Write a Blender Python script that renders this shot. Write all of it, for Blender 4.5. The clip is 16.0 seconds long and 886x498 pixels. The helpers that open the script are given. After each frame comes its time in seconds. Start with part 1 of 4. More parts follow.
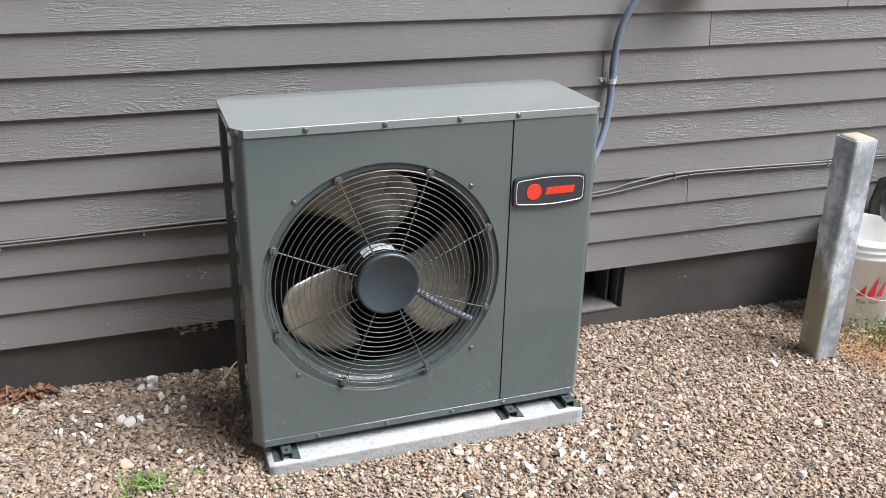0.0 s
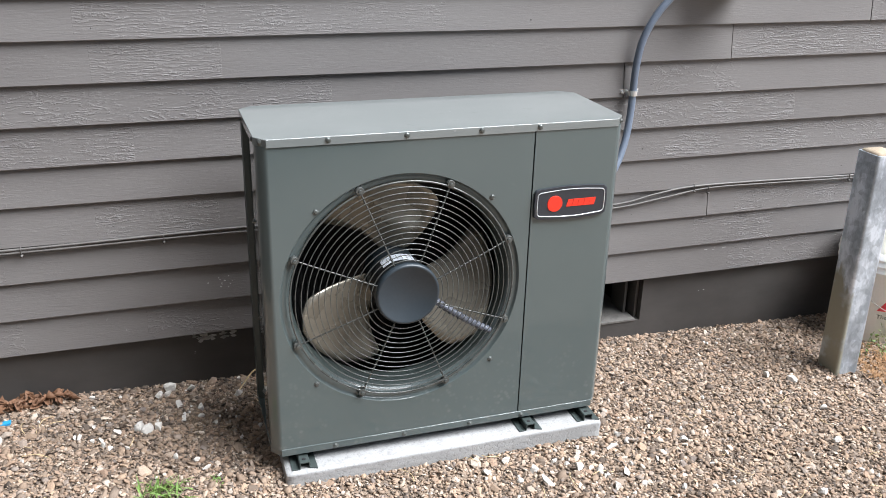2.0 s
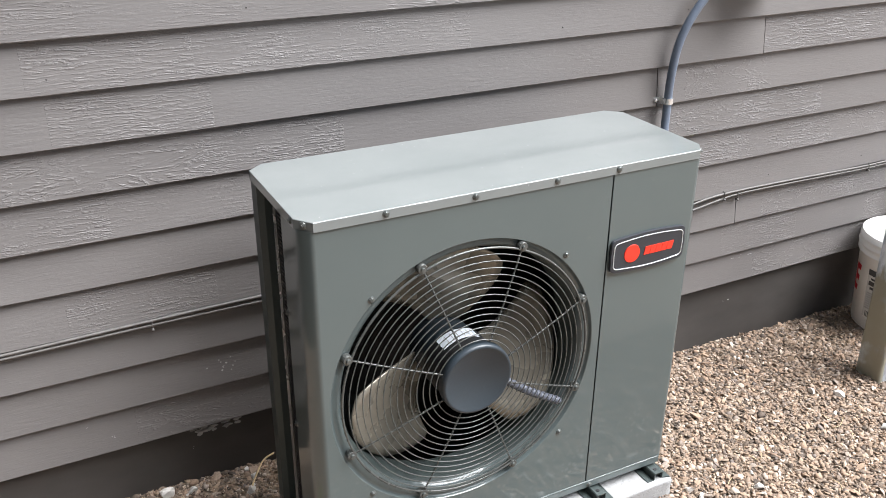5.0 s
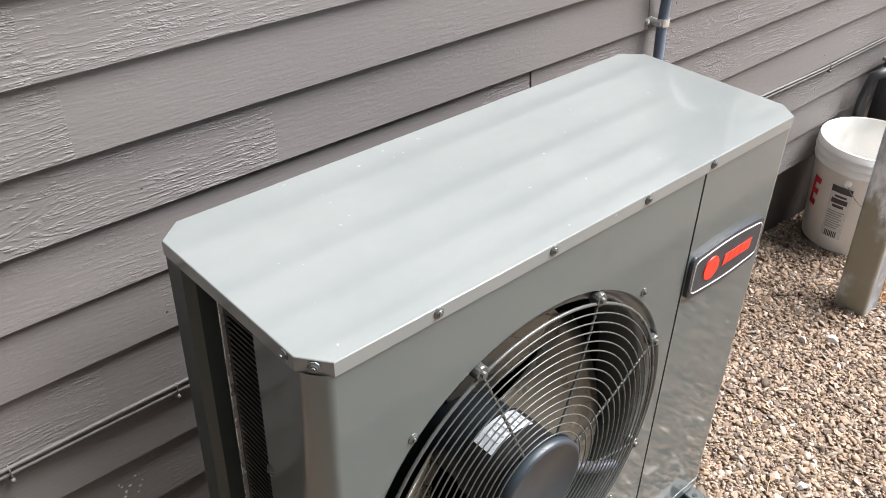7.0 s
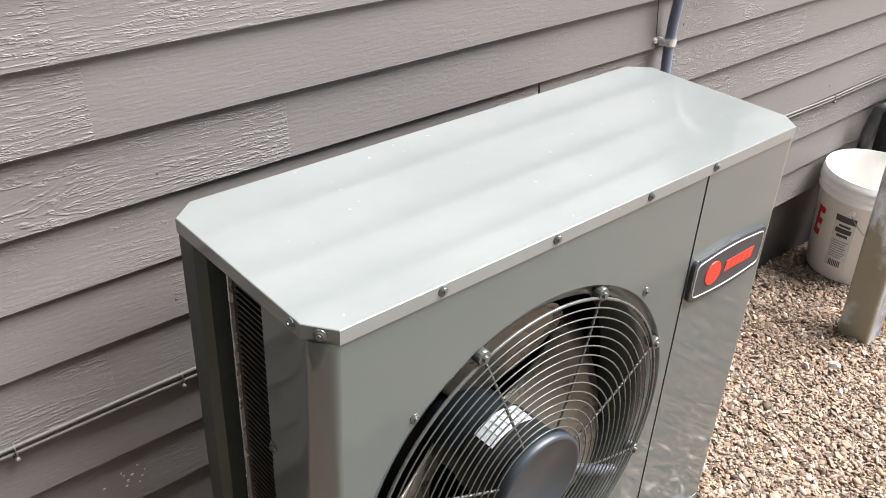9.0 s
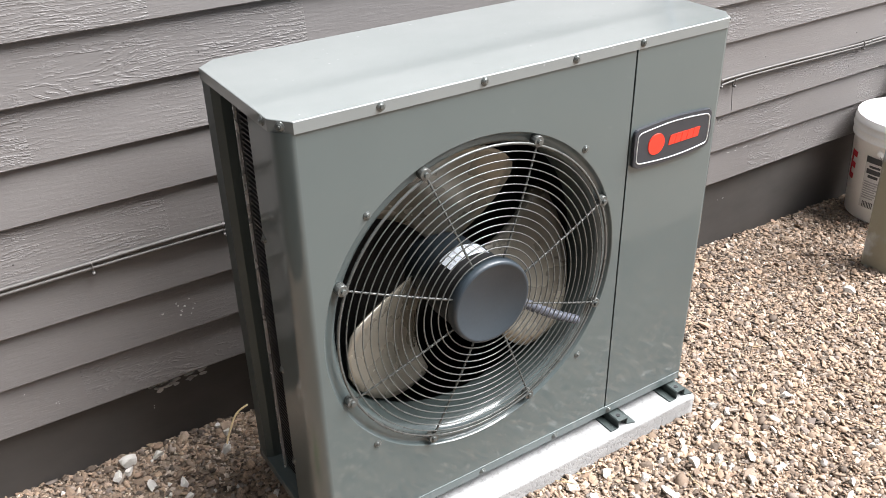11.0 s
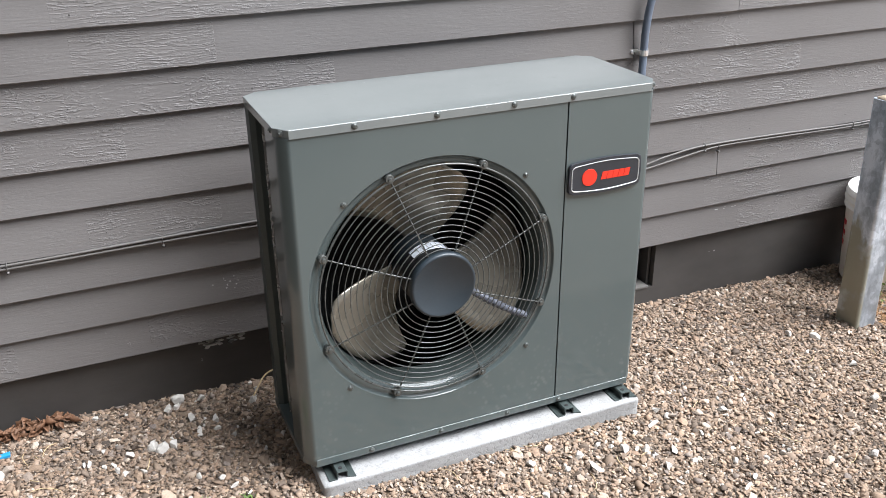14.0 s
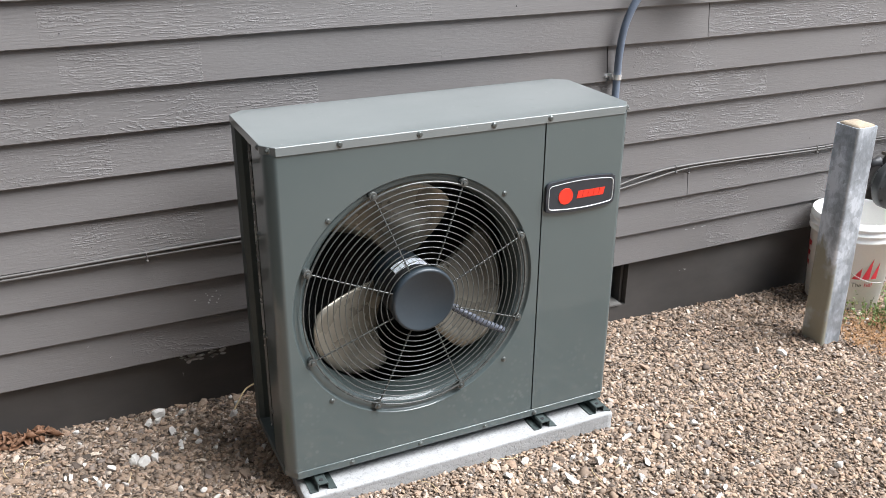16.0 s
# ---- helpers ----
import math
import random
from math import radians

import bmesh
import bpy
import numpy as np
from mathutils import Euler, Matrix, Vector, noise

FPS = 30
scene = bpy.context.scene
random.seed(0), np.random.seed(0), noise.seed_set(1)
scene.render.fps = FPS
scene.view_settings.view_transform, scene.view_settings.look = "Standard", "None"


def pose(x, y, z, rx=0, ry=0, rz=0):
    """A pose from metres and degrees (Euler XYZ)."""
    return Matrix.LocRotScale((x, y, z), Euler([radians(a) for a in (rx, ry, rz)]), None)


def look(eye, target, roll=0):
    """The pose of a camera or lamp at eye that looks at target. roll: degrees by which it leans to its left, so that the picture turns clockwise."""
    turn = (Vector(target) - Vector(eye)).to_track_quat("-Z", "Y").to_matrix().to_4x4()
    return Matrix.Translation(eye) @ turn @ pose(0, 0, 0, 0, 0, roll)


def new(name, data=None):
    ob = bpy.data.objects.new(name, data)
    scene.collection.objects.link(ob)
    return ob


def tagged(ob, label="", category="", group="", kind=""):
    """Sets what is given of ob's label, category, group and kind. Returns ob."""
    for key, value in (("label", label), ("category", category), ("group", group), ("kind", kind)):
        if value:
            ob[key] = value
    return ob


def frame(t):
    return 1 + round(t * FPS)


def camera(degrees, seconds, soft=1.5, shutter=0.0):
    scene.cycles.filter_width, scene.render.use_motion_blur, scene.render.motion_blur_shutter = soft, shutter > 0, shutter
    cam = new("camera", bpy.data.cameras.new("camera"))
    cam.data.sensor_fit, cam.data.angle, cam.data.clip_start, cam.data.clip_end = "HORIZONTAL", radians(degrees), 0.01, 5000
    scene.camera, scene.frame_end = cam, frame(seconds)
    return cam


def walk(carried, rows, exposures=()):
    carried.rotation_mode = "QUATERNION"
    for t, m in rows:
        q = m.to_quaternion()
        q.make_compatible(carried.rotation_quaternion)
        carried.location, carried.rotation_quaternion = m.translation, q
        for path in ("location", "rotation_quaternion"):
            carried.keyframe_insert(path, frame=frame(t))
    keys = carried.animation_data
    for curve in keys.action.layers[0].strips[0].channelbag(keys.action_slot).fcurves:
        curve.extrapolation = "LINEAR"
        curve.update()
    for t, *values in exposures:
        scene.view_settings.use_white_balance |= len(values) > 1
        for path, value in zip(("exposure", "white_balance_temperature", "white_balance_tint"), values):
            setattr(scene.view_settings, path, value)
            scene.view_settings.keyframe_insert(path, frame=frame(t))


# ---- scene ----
cam = camera(53.0, 16.0, 0.9)
EXPOSURES = [
    (0, 0.77, 6240, 9.5), (3, 0.83, 6240, 9.5), (4.5, 0.97, 6330, 10), (7, 1.0, 6600, 12), (8.2, 1.05, 6650, 12),
    (10.5, 1.36, 6750, 12), (11, 1.2, 6500, 11), (12, 1.0, 6280, 10), (13, 0.86, 6250, 10), (16, 0.78, 6250, 9.5),
]
PATH = [
    (0, (-0.176, -1.933, 1.471), (0.449, -0.198, 0.697), 1.2),
    (0.5, (-0.182, -1.928, 1.476), (0.432, -0.189, 0.704), 1.5),
    (1, (-0.19, -1.923, 1.481), (0.42, -0.175, 0.725), 1.8),
    (1.5, (-0.188, -1.924, 1.473), (0.413, -0.169, 0.723), 1.6),
    (2, (-0.192, -1.922, 1.475), (0.408, -0.171, 0.718), 1.5),
    (2.5, (-0.189, -1.924, 1.476), (0.41, -0.169, 0.727), 1.5),
    (3, (-0.197, -1.914, 1.495), (0.394, -0.15, 0.762), 1.5),
    (3.5, (-0.255, -1.842, 1.53), (0.359, -0.084, 0.8), 0.7),
    (4, (-0.381, -1.693, 1.564), (0.34, 0.018, 0.821), 0.4),
    (4.5, (-0.408, -1.562, 1.573), (0.359, 0.111, 0.79), 0.6),
    (7, (-0.326, -0.555, 1.532), (0.805, 0.656, 0.411), 1.6),
    (7.5, (-0.337, -0.565, 1.532), (0.82, 0.635, 0.426), 2.7),
    (8, (-0.354, -0.575, 1.534), (0.81, 0.631, 0.442), 3.6),
    (10.5, (-0.371, -0.868, 1.404), (0.646, 0.544, 0.419), -0.5),
    (11, (-0.396, -1.079, 1.404), (0.533, 0.383, 0.403), -1.2),
    (11.5, (-0.465, -1.194, 1.435), (0.466, 0.278, 0.454), -1.8),
    (12, (-0.585, -1.338, 1.454), (0.37, 0.161, 0.538), -0.2),
    (12.5, (-0.575, -1.456, 1.465), (0.352, 0.082, 0.585), 0.8),
    (13, (-0.422, -1.579, 1.442), (0.383, 0.039, 0.585), 0.5),
    (13.5, (-0.355, -1.661, 1.451), (0.377, -0.007, 0.597), -0.4),
    (14, (-0.349, -1.69, 1.469), (0.372, -0.022, 0.634), -0.7),
    (14.5, (-0.355, -1.697, 1.474), (0.375, -0.019, 0.667), -0.5),
    (15, (-0.368, -1.718, 1.471), (0.382, -0.045, 0.672), -0.5),
    (15.5, (-0.377, -1.73, 1.474), (0.399, -0.069, 0.675), -0.1),
    (16, (-0.392, -1.732, 1.48), (0.396, -0.073, 0.689), 0.4),
]
walk(cam, [(t, look(eye, target, roll)) for t, eye, target, roll in PATH], EXPOSURES)

# ---- light ----
world = bpy.data.worlds.new("world")
scene.world = world
world.use_nodes = True
wn = world.node_tree.nodes
sky = wn.new("ShaderNodeTexSky")
sky.sky_type = "NISHITA"
sky.sun_disc = False
sky.sun_elevation = radians(55)
sky.sun_rotation = radians(119)
sky.air_density, sky.dust_density, sky.ozone_density = 1.0, 1.5, 1.0
soft_sky = wn.new("ShaderNodeHueSaturation")
soft_sky.inputs["Saturation"].default_value = 0.5
world.node_tree.links.new(sky.outputs[0], soft_sky.inputs["Color"])
world.node_tree.links.new(soft_sky.outputs[0], wn["Background"].inputs[0])
wn["Background"].inputs[1].default_value = 0.065

sun_data = bpy.data.lights.new("sun", "SUN")
sun_data.energy, sun_data.angle, sun_data.color = 6.5, radians(48), (0.985, 0.99, 1.0)
sun = new("sun", sun_data)
sun.matrix_world = look((3.15, -1.75, 5.1), (0, 0, 0))

# ---- materials ----


class Nodes:
    """A small helper round one material's node tree."""

    def __init__(self, name, color=(0.5, 0.5, 0.5), rough=0.5, metal=0.0):
        self.mat = bpy.data.materials.new(name)
        self.mat.use_nodes = True
        self.tree = self.mat.node_tree
        self.bsdf = self.tree.nodes["Principled BSDF"]
        self.bsdf.inputs["Base Color"].default_value = (*color, 1)
        self.bsdf.inputs["Roughness"].default_value = rough
        self.bsdf.inputs["Metallic"].default_value = metal
        self.mat.diffuse_color = (*color, 1)

    def add(self, kind, **values):
        node = self.tree.nodes.new(kind)
        for key, value in values.items():
            if key == "op":
                node.operation = value
            elif key == "blend":
                node.data_type, node.blend_type = "RGBA", value
        return node

    def link(self, a, b):
        self.tree.links.new(a, b)

    def put(self, socket, value):
        if isinstance(value, bpy.types.NodeSocket):
            self.link(value, socket)
        else:
            socket.default_value = value

    def coords(self, scale=(1, 1, 1), shift=None):
        tc = self.add("ShaderNodeTexCoord")
        mp = self.add("ShaderNodeMapping")
        mp.inputs["Scale"].default_value = scale
        self.link(tc.outputs["Object"], mp.inputs["Vector"])
        if shift is not None:
            self.link(shift, mp.inputs["Location"])
        return mp.outputs[0]

    def noise(self, scale, vector=None, detail=3.0, rough=0.55, distort=0.0):
        n = self.add("ShaderNodeTexNoise")
        n.inputs["Scale"].default_value, n.inputs["Detail"].default_value = scale, detail
        n.inputs["Roughness"].default_value, n.inputs["Distortion"].default_value = rough, distort
        self.link(vector if vector is not None else self.coords(), n.inputs["Vector"])
        return n.outputs["Fac"]

    def math(self, op, a, b=0.0, c=0.0):
        n = self.add("ShaderNodeMath", op=op)
        for socket, value in zip(n.inputs, (a, b, c)):
            self.put(socket, value)
        return n.outputs[0]

    def ramp(self, fac, stops, mode="LINEAR"):
        n = self.add("ShaderNodeValToRGB")
        n.color_ramp.interpolation = mode
        el = n.color_ramp.elements
        while len(el) < len(stops):
            el.new(0.5)
        for e, (pos, col) in zip(el, stops):
            e.position = pos
            e.color = (*col, 1) if len(col) == 3 else col
        self.link(fac, n.inputs[0])
        return n.outputs[0]

    def grey(self, fac, lo, hi, a=0.0, b=1.0):
        n = self.add("ShaderNodeMapRange")
        for k, v in zip((0, 1, 2, 3, 4), (fac, lo, hi, a, b)):
            self.put(n.inputs[k], v)
        return n.outputs[0]

    def mix(self, fac, a, b, blend="MIX"):
        n = self.add("ShaderNodeMix", blend=blend)
        self.put(n.inputs[0], fac)
        for socket, value in ((n.inputs[6], a), (n.inputs[7], b)):
            self.put(socket, (*value, 1) if isinstance(value, tuple) and len(value) == 3 else value)
        return n.outputs[2]

    def color(self, value):
        self.link(value, self.bsdf.inputs["Base Color"])

    def rough(self, value):
        self.link(value, self.bsdf.inputs["Roughness"])

    def bump(self, height, strength=0.3, distance=0.002):
        n = self.add("ShaderNodeBump")
        n.inputs["Strength"].default_value, n.inputs["Distance"].default_value = strength, distance
        self.link(height, n.inputs["Height"])
        self.link(n.outputs[0], self.bsdf.inputs["Normal"])


def plain(name, color, rough=0.5, metal=0.0, vary=0.15, scale=25.0, relief=0.0, grain=180.0):
    """A surface with two scales of variation round one colour."""
    m = Nodes(name, color, rough, metal)
    big, fine = m.noise(scale), m.noise(grain, detail=2.0)
    lo = tuple(c * (1 - vary) for c in color)
    hi = tuple(min(1, c * (1 + vary)) for c in color)
    m.color(m.ramp(m.math("MULTIPLY_ADD", fine, 0.4, m.math("MULTIPLY", big, 0.6)), [(0.3, lo), (0.7, hi)]))
    m.rough(m.grey(big, 0.3, 0.7, max(0.03, rough - 0.06), min(1, rough + 0.08)))
    if relief:
        m.bump(fine, relief, 0.001)
    return m.mat


def siding_material():
    m = Nodes("siding_paint", (0.12, 0.11, 0.104), 0.55)
    info = m.add("ShaderNodeObjectInfo")
    rand = info.outputs["Random"]
    tc = m.add("ShaderNodeTexCoord")
    sep = m.add("ShaderNodeSeparateXYZ")
    m.link(tc.outputs["Object"], sep.inputs[0])
    x, z = sep.outputs[0], sep.outputs[2]
    # stamped stretches of grain, each about a third of a metre long
    cell = m.math("FLOOR", m.math("MULTIPLY_ADD", rand, 17.0, m.math("MULTIPLY", x, 3.1)))
    row = m.math("MULTIPLY", rand, 91.7)
    pair = m.add("ShaderNodeCombineXYZ")
    m.link(cell, pair.inputs[0])
    m.link(row, pair.inputs[1])
    white = m.add("ShaderNodeTexWhiteNoise")
    m.link(pair.outputs[0], white.inputs["Vector"])
    pick = white.outputs["Value"]
    bend = m.noise(5.0, m.coords((1.0, 1, 4.0), m.math("MULTIPLY", pick, 40.0)), detail=2.0)
    lines = m.add("ShaderNodeCombineXYZ")
    m.link(m.math("MULTIPLY", x, 22.0), lines.inputs[0])
    m.link(m.math("MULTIPLY_ADD", bend, 4.0, m.math("MULTIPLY", z, 240.0)), lines.inputs[2])
    m.link(m.math("MULTIPLY", pick, 60.0), lines.inputs[1])
    straight = m.grey(m.noise(1.0, lines.outputs[0], detail=1.5, rough=0.6), 0.42, 0.6)
    swirl_in = m.add("ShaderNodeCombineXYZ")
    m.link(m.math("MULTIPLY", x, 8.0), swirl_in.inputs[0])
    m.link(m.math("MULTIPLY", z, 30.0), swirl_in.inputs[2])
    m.link(m.math("MULTIPLY", pick, 33.0), swirl_in.inputs[1])
    swirl_noise = m.noise(1.0, swirl_in.outputs[0], detail=1.5, distort=0.7)
    swirl = m.math("SINE", m.math("MULTIPLY", swirl_noise, 58.0))
    broken = m.grey(m.noise(60.0, m.coords((0.5, 1, 1.5)), detail=2.0), 0.4, 0.6, 0.3, 1.0)
    swirl = m.math("MULTIPLY", m.grey(swirl, -0.3, 0.6), broken)
    bands = m.mix(m.math("GREATER_THAN", pick, 0.86), straight, swirl)
    pits = m.grey(m.noise(330.0, m.coords((0.32, 1, 1)), detail=2.0, rough=0.6), 0.42, 0.6)
    grain = m.math("MULTIPLY", bands, m.math("MULTIPLY_ADD", pits, 0.75, 0.25))
    deep = m.ramp(pick, [(0.0, (0.1, 0.1, 0.1)), (0.5, (0.14, 0.14, 0.14)), (0.58, (0.45, 0.45, 0.45)), (0.7, (1, 1, 1))])
    worn = m.grey(m.noise(6.0, m.coords((1, 1, 2)), detail=3.0), 0.36, 0.6, 0.15, 1.0)
    height = m.math("MULTIPLY", m.math("MULTIPLY", grain, deep), worn)
    fine = m.noise(260.0, m.coords((0.12, 1, 1)), detail=3.0)
    m.bump(m.math("MULTIPLY_ADD", fine, 0.4, height), 1.0, 0.0013)
    base = m.ramp(rand, [(0.0, (0.148, 0.1378, 0.133)), (1.0, (0.165, 0.1538, 0.1487))])
    dust = m.grey(m.noise(3.0, m.coords((1, 1, 3)), detail=5.0), 0.4, 0.75)
    base = m.mix(m.math("MULTIPLY", dust, 0.35), base, (0.195, 0.1829, 0.1754))
    # Paint is uniform; grain ridges are lightened as if catching light
    ridge_light = m.math("MULTIPLY", m.math("MULTIPLY", m.grey(grain, 0.4, 0.9), deep), 0.16)
    base = m.mix(ridge_light, base, (0.2964, 0.2826, 0.2765))
    scuff = m.grey(m.noise(34.0, m.coords((1, 1, 1.8)), detail=4.0, rough=0.7), 0.74, 0.79)
    scuff = m.math("MULTIPLY", scuff, m.grey(m.noise(2.2, detail=1.0), 0.55, 0.62))
    base = m.mix(m.math("MULTIPLY", scuff, 0.7), base, (0.42, 0.4, 0.37))
    m.color(base)
    m.rough(m.grey(dust, 0, 1, 0.48, 0.66))
    return m.mat


def skirt_material():
    m = Nodes("shaded_skirt_paint", (0.07, 0.063, 0.058), 0.6)
    big = m.noise(5.0, m.coords((1, 1, 2)), detail=5.0)
    # Siding paint darkened: the shade on the skirt goes into its colour
    base = m.ramp(big, [(0.3, (0.05, 0.046, 0.043)), (0.7, (0.073, 0.0665, 0.062))])
    scuff = m.grey(m.noise(30.0, m.coords((0.6, 1, 1.6)), detail=5.0, rough=0.7), 0.70, 0.76)
    m.color(m.mix(m.math("MULTIPLY", scuff, 0.6), base, (0.22, 0.205, 0.19)))
    m.bump(m.noise(90.0, m.coords((0.2, 1, 1))), 0.25, 0.002)
    return m.mat


def cabinet_material(name="cabinet_paint", dust_lift=0.0):
    """Olive-grey powder coat; second argument mixes in pale grey: dust plus light from above."""
    m = Nodes(name, (0.1, 0.112, 0.1), 0.3)
    big = m.noise(3.0, detail=3.0)
    base = m.ramp(big, [(0.3, (0.085, 0.1055, 0.105)), (0.7, (0.0925, 0.1145, 0.1135))])
    spots = m.grey(m.noise(24.0, m.coords((1, 1, 1.5)), detail=3.0, rough=0.6), 0.66, 0.76)
    base = m.mix(m.math("MULTIPLY", spots, 0.07), base, (0.22, 0.23, 0.21))
    drops = m.add("ShaderNodeTexVoronoi")
    drops.inputs["Scale"].default_value = 60.0
    m.link(m.coords((1, 0.2, 1)), drops.inputs["Vector"])
    low = m.noise(7.0, detail=3.0)
    sep = m.add("ShaderNodeSeparateXYZ")
    m.link(m.coords(), sep.inputs[0])
    splashed = m.grey(sep.outputs[2], 0.42, 0.2)
    dot = m.math("MULTIPLY", m.math("MULTIPLY", m.grey(drops.outputs["Distance"], 0.4, 0.15), m.grey(low, 0.44, 0.6)), splashed)
    base = m.mix(m.math("MULTIPLY", dot, 0.2), base, (0.24, 0.25, 0.245))
    # Cloudy grey lightens the lid as light from above would; specks are dust
    if dust_lift:
        cloud = m.grey(m.noise(4.5, m.coords((1, 1.6, 1)), detail=5.0, rough=0.6), 0.3, 0.7, dust_lift * 0.75, dust_lift)
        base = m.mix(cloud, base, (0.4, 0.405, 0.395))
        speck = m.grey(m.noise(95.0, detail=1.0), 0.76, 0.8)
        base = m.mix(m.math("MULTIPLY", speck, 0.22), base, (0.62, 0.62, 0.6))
    m.color(base)
    m.rough(m.grey(m.math("ADD", m.math("MULTIPLY", spots, 0.6), m.math("MULTIPLY", big, 0.4)), 0.1, 0.9, 0.3, 0.45))
    m.bsdf.inputs["Specular IOR Level"].default_value = 0.2
    m.bsdf.inputs["Coat Weight"].default_value = 1.0
    m.bsdf.inputs["Coat IOR"].default_value = 1.5
    m.bsdf.inputs["Coat Roughness"].default_value = 0.07
    m.bump(m.noise(900.0, detail=1.0), 0.05, 0.0006)
    return m.mat


def gravel_material():
    m = Nodes("gravel", (0.2, 0.16, 0.13), 0.8)
    geo = m.add("ShaderNodeNewGeometry")
    rnd = geo.outputs["Random Per Island"]
    base = m.ramp(rnd, [(0, (0.06238, 0.05159, 0.04421)), (0.14, (0.1627, 0.1233, 0.09528)), (0.3, (0.2911, 0.2079, 0.1468)),
                        (0.45, (0.2233, 0.1736, 0.1363)), (0.58, (0.4281, 0.308, 0.2141)), (0.72, (0.3128, 0.2135, 0.1523)),
                        (0.83, (0.498, 0.3905, 0.3007)), (0.92, (0.1793, 0.15, 0.1356)), (1, (0.7323, 0.6118, 0.493))])
    speck = m.noise(300.0, detail=3.0)
    m.color(m.mix(m.grey(speck, 0.4, 0.7, 0.08, 0.45), base, (0.12, 0.09, 0.07)))
    m.bump(speck, 0.35, 0.001)
    m.bsdf.inputs["Roughness"].default_value = 0.9
    m.bsdf.inputs["Specular IOR Level"].default_value = 0.25
    return m.mat


def soil_material():
    m = Nodes("soil", (0.16, 0.125, 0.1), 0.9)
    vor = m.add("ShaderNodeTexVoronoi")
    vor.inputs["Scale"].default_value = 85.0
    m.link(m.coords(), vor.inputs["Vector"])
    grey = m.add("ShaderNodeSeparateColor")
    m.link(vor.outputs["Color"], grey.inputs[0])
    stone = m.ramp(grey.outputs[0], [(0.0, (0.115, 0.088, 0.068)), (0.5, (0.22, 0.17, 0.13)), (1.0, (0.33, 0.26, 0.2))])
    big = m.noise(3.0, detail=4.0)
    m.color(m.mix(m.grey(big, 0.35, 0.65, 0.0, 0.5), stone, (0.27, 0.2, 0.145)))
    m.bump(m.math("SUBTRACT", 1.0, vor.outputs["Distance"]), 0.8, 0.008)
    return m.mat


def concrete_material(name, light=0.5):
    m = Nodes(name, (light, light, light), 0.85)
    big, fine = m.noise(6.0, detail=5.0), m.noise(220.0, detail=4.0)
    base = m.ramp(big, [(0.3, (light * 0.86, light * 0.86, light * 0.85)), (0.7, (light * 1.1, light * 1.1, light * 1.1))])
    pits = m.grey(m.noise(110.0, detail=4.0), 0.28, 0.5)
    base = m.mix(pits, (light * 0.8, light * 0.8, light * 0.79), base)
    dirt = m.grey(m.noise(9.0, m.coords((1, 1, 4)), detail=6.0, rough=0.7), 0.52, 0.72)
    m.color(m.mix(m.math("MULTIPLY", dirt, 0.45), base, (light * 0.45, light * 0.42, light * 0.38)))
    m.bump(m.math("ADD", m.math("MULTIPLY", fine, 0.5), pits), 0.4, 0.002)
    return m.mat


def galvanized_material():
    m = Nodes("galvanized_steel", (0.5, 0.53, 0.56), 0.45, 0.7)
    vor = m.add("ShaderNodeTexVoronoi")
    vor.inputs["Scale"].default_value = 45.0
    m.link(m.coords(), vor.inputs["Vector"])
    grey = m.add("ShaderNodeSeparateColor")
    m.link(vor.outputs["Color"], grey.inputs[0])
    big = m.noise(13.0, m.coords((1, 1, 0.5)), detail=6.0, rough=0.72)
    tone = m.math("MULTIPLY_ADD", grey.outputs[0], 0.09, m.math("MULTIPLY", big, 0.92))
    base = m.ramp(tone, [(0.34, (0.29, 0.325, 0.37)), (0.45, (0.38, 0.43, 0.49)), (0.53, (0.52, 0.58, 0.65)), (0.62, (0.74, 0.8, 0.88))])
    sep = m.add("ShaderNodeSeparateXYZ")
    tc = m.add("ShaderNodeTexCoord")
    m.link(tc.outputs["Object"], sep.inputs[0])
    # splashed cement and mud on the lower part, with a ragged upper edge
    edge = m.math("MULTIPLY_ADD", m.noise(14.0, m.coords((1, 1, 0.3)), detail=4.0), 0.5, 0.12)
    splash = m.grey(m.math("SUBTRACT", edge, sep.outputs[2]), -0.01, 0.03)
    splash = m.math("MULTIPLY", splash, m.math("MULTIPLY", m.grey(m.noise(11.0, detail=4.0), 0.36, 0.5, 0.5, 0.95), m.grey(sep.outputs[0], 1.876, 1.883, 1.0, 0.1)))
    m.color(m.mix(splash, base, (0.27, 0.255, 0.19)))
    m.put(m.bsdf.inputs["Metallic"], m.grey(splash, 0, 1, 0.7, 0.05))
    m.rough(m.grey(big, 0.3, 0.7, 0.3, 0.5))
    m.bump(m.noise(120.0, detail=3.0), 0.15, 0.001)
    return m.mat


SIDING, SKIRT, CABINET = siding_material(), skirt_material(), cabinet_material()
LID = cabinet_material("dusty_lit_lid_paint", 0.36)
GRAVEL, SOIL = gravel_material(), soil_material()
PAD_MAT = concrete_material("pad_concrete", 0.34)
GALV = galvanized_material()
STEEL = plain("strap_steel", (0.8, 0.8, 0.79), 0.25, 0.7)
SCREW = plain("screw_paint", (0.12, 0.13, 0.125), 0.3, 0.5)
WIRE = plain("grille_wire", (0.1, 0.105, 0.1), 0.28, 0.3, 0.1)
HUB_MAT = plain("hub_plastic", (0.024, 0.033, 0.041), 0.4, 0, 0.15, 8.0, 0.08)
BLADE = plain("blade_metal", (0.25, 0.228, 0.185), 0.27, 0.5, 0.1, 12.0, 0.04)
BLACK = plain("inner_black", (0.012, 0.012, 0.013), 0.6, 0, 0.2)
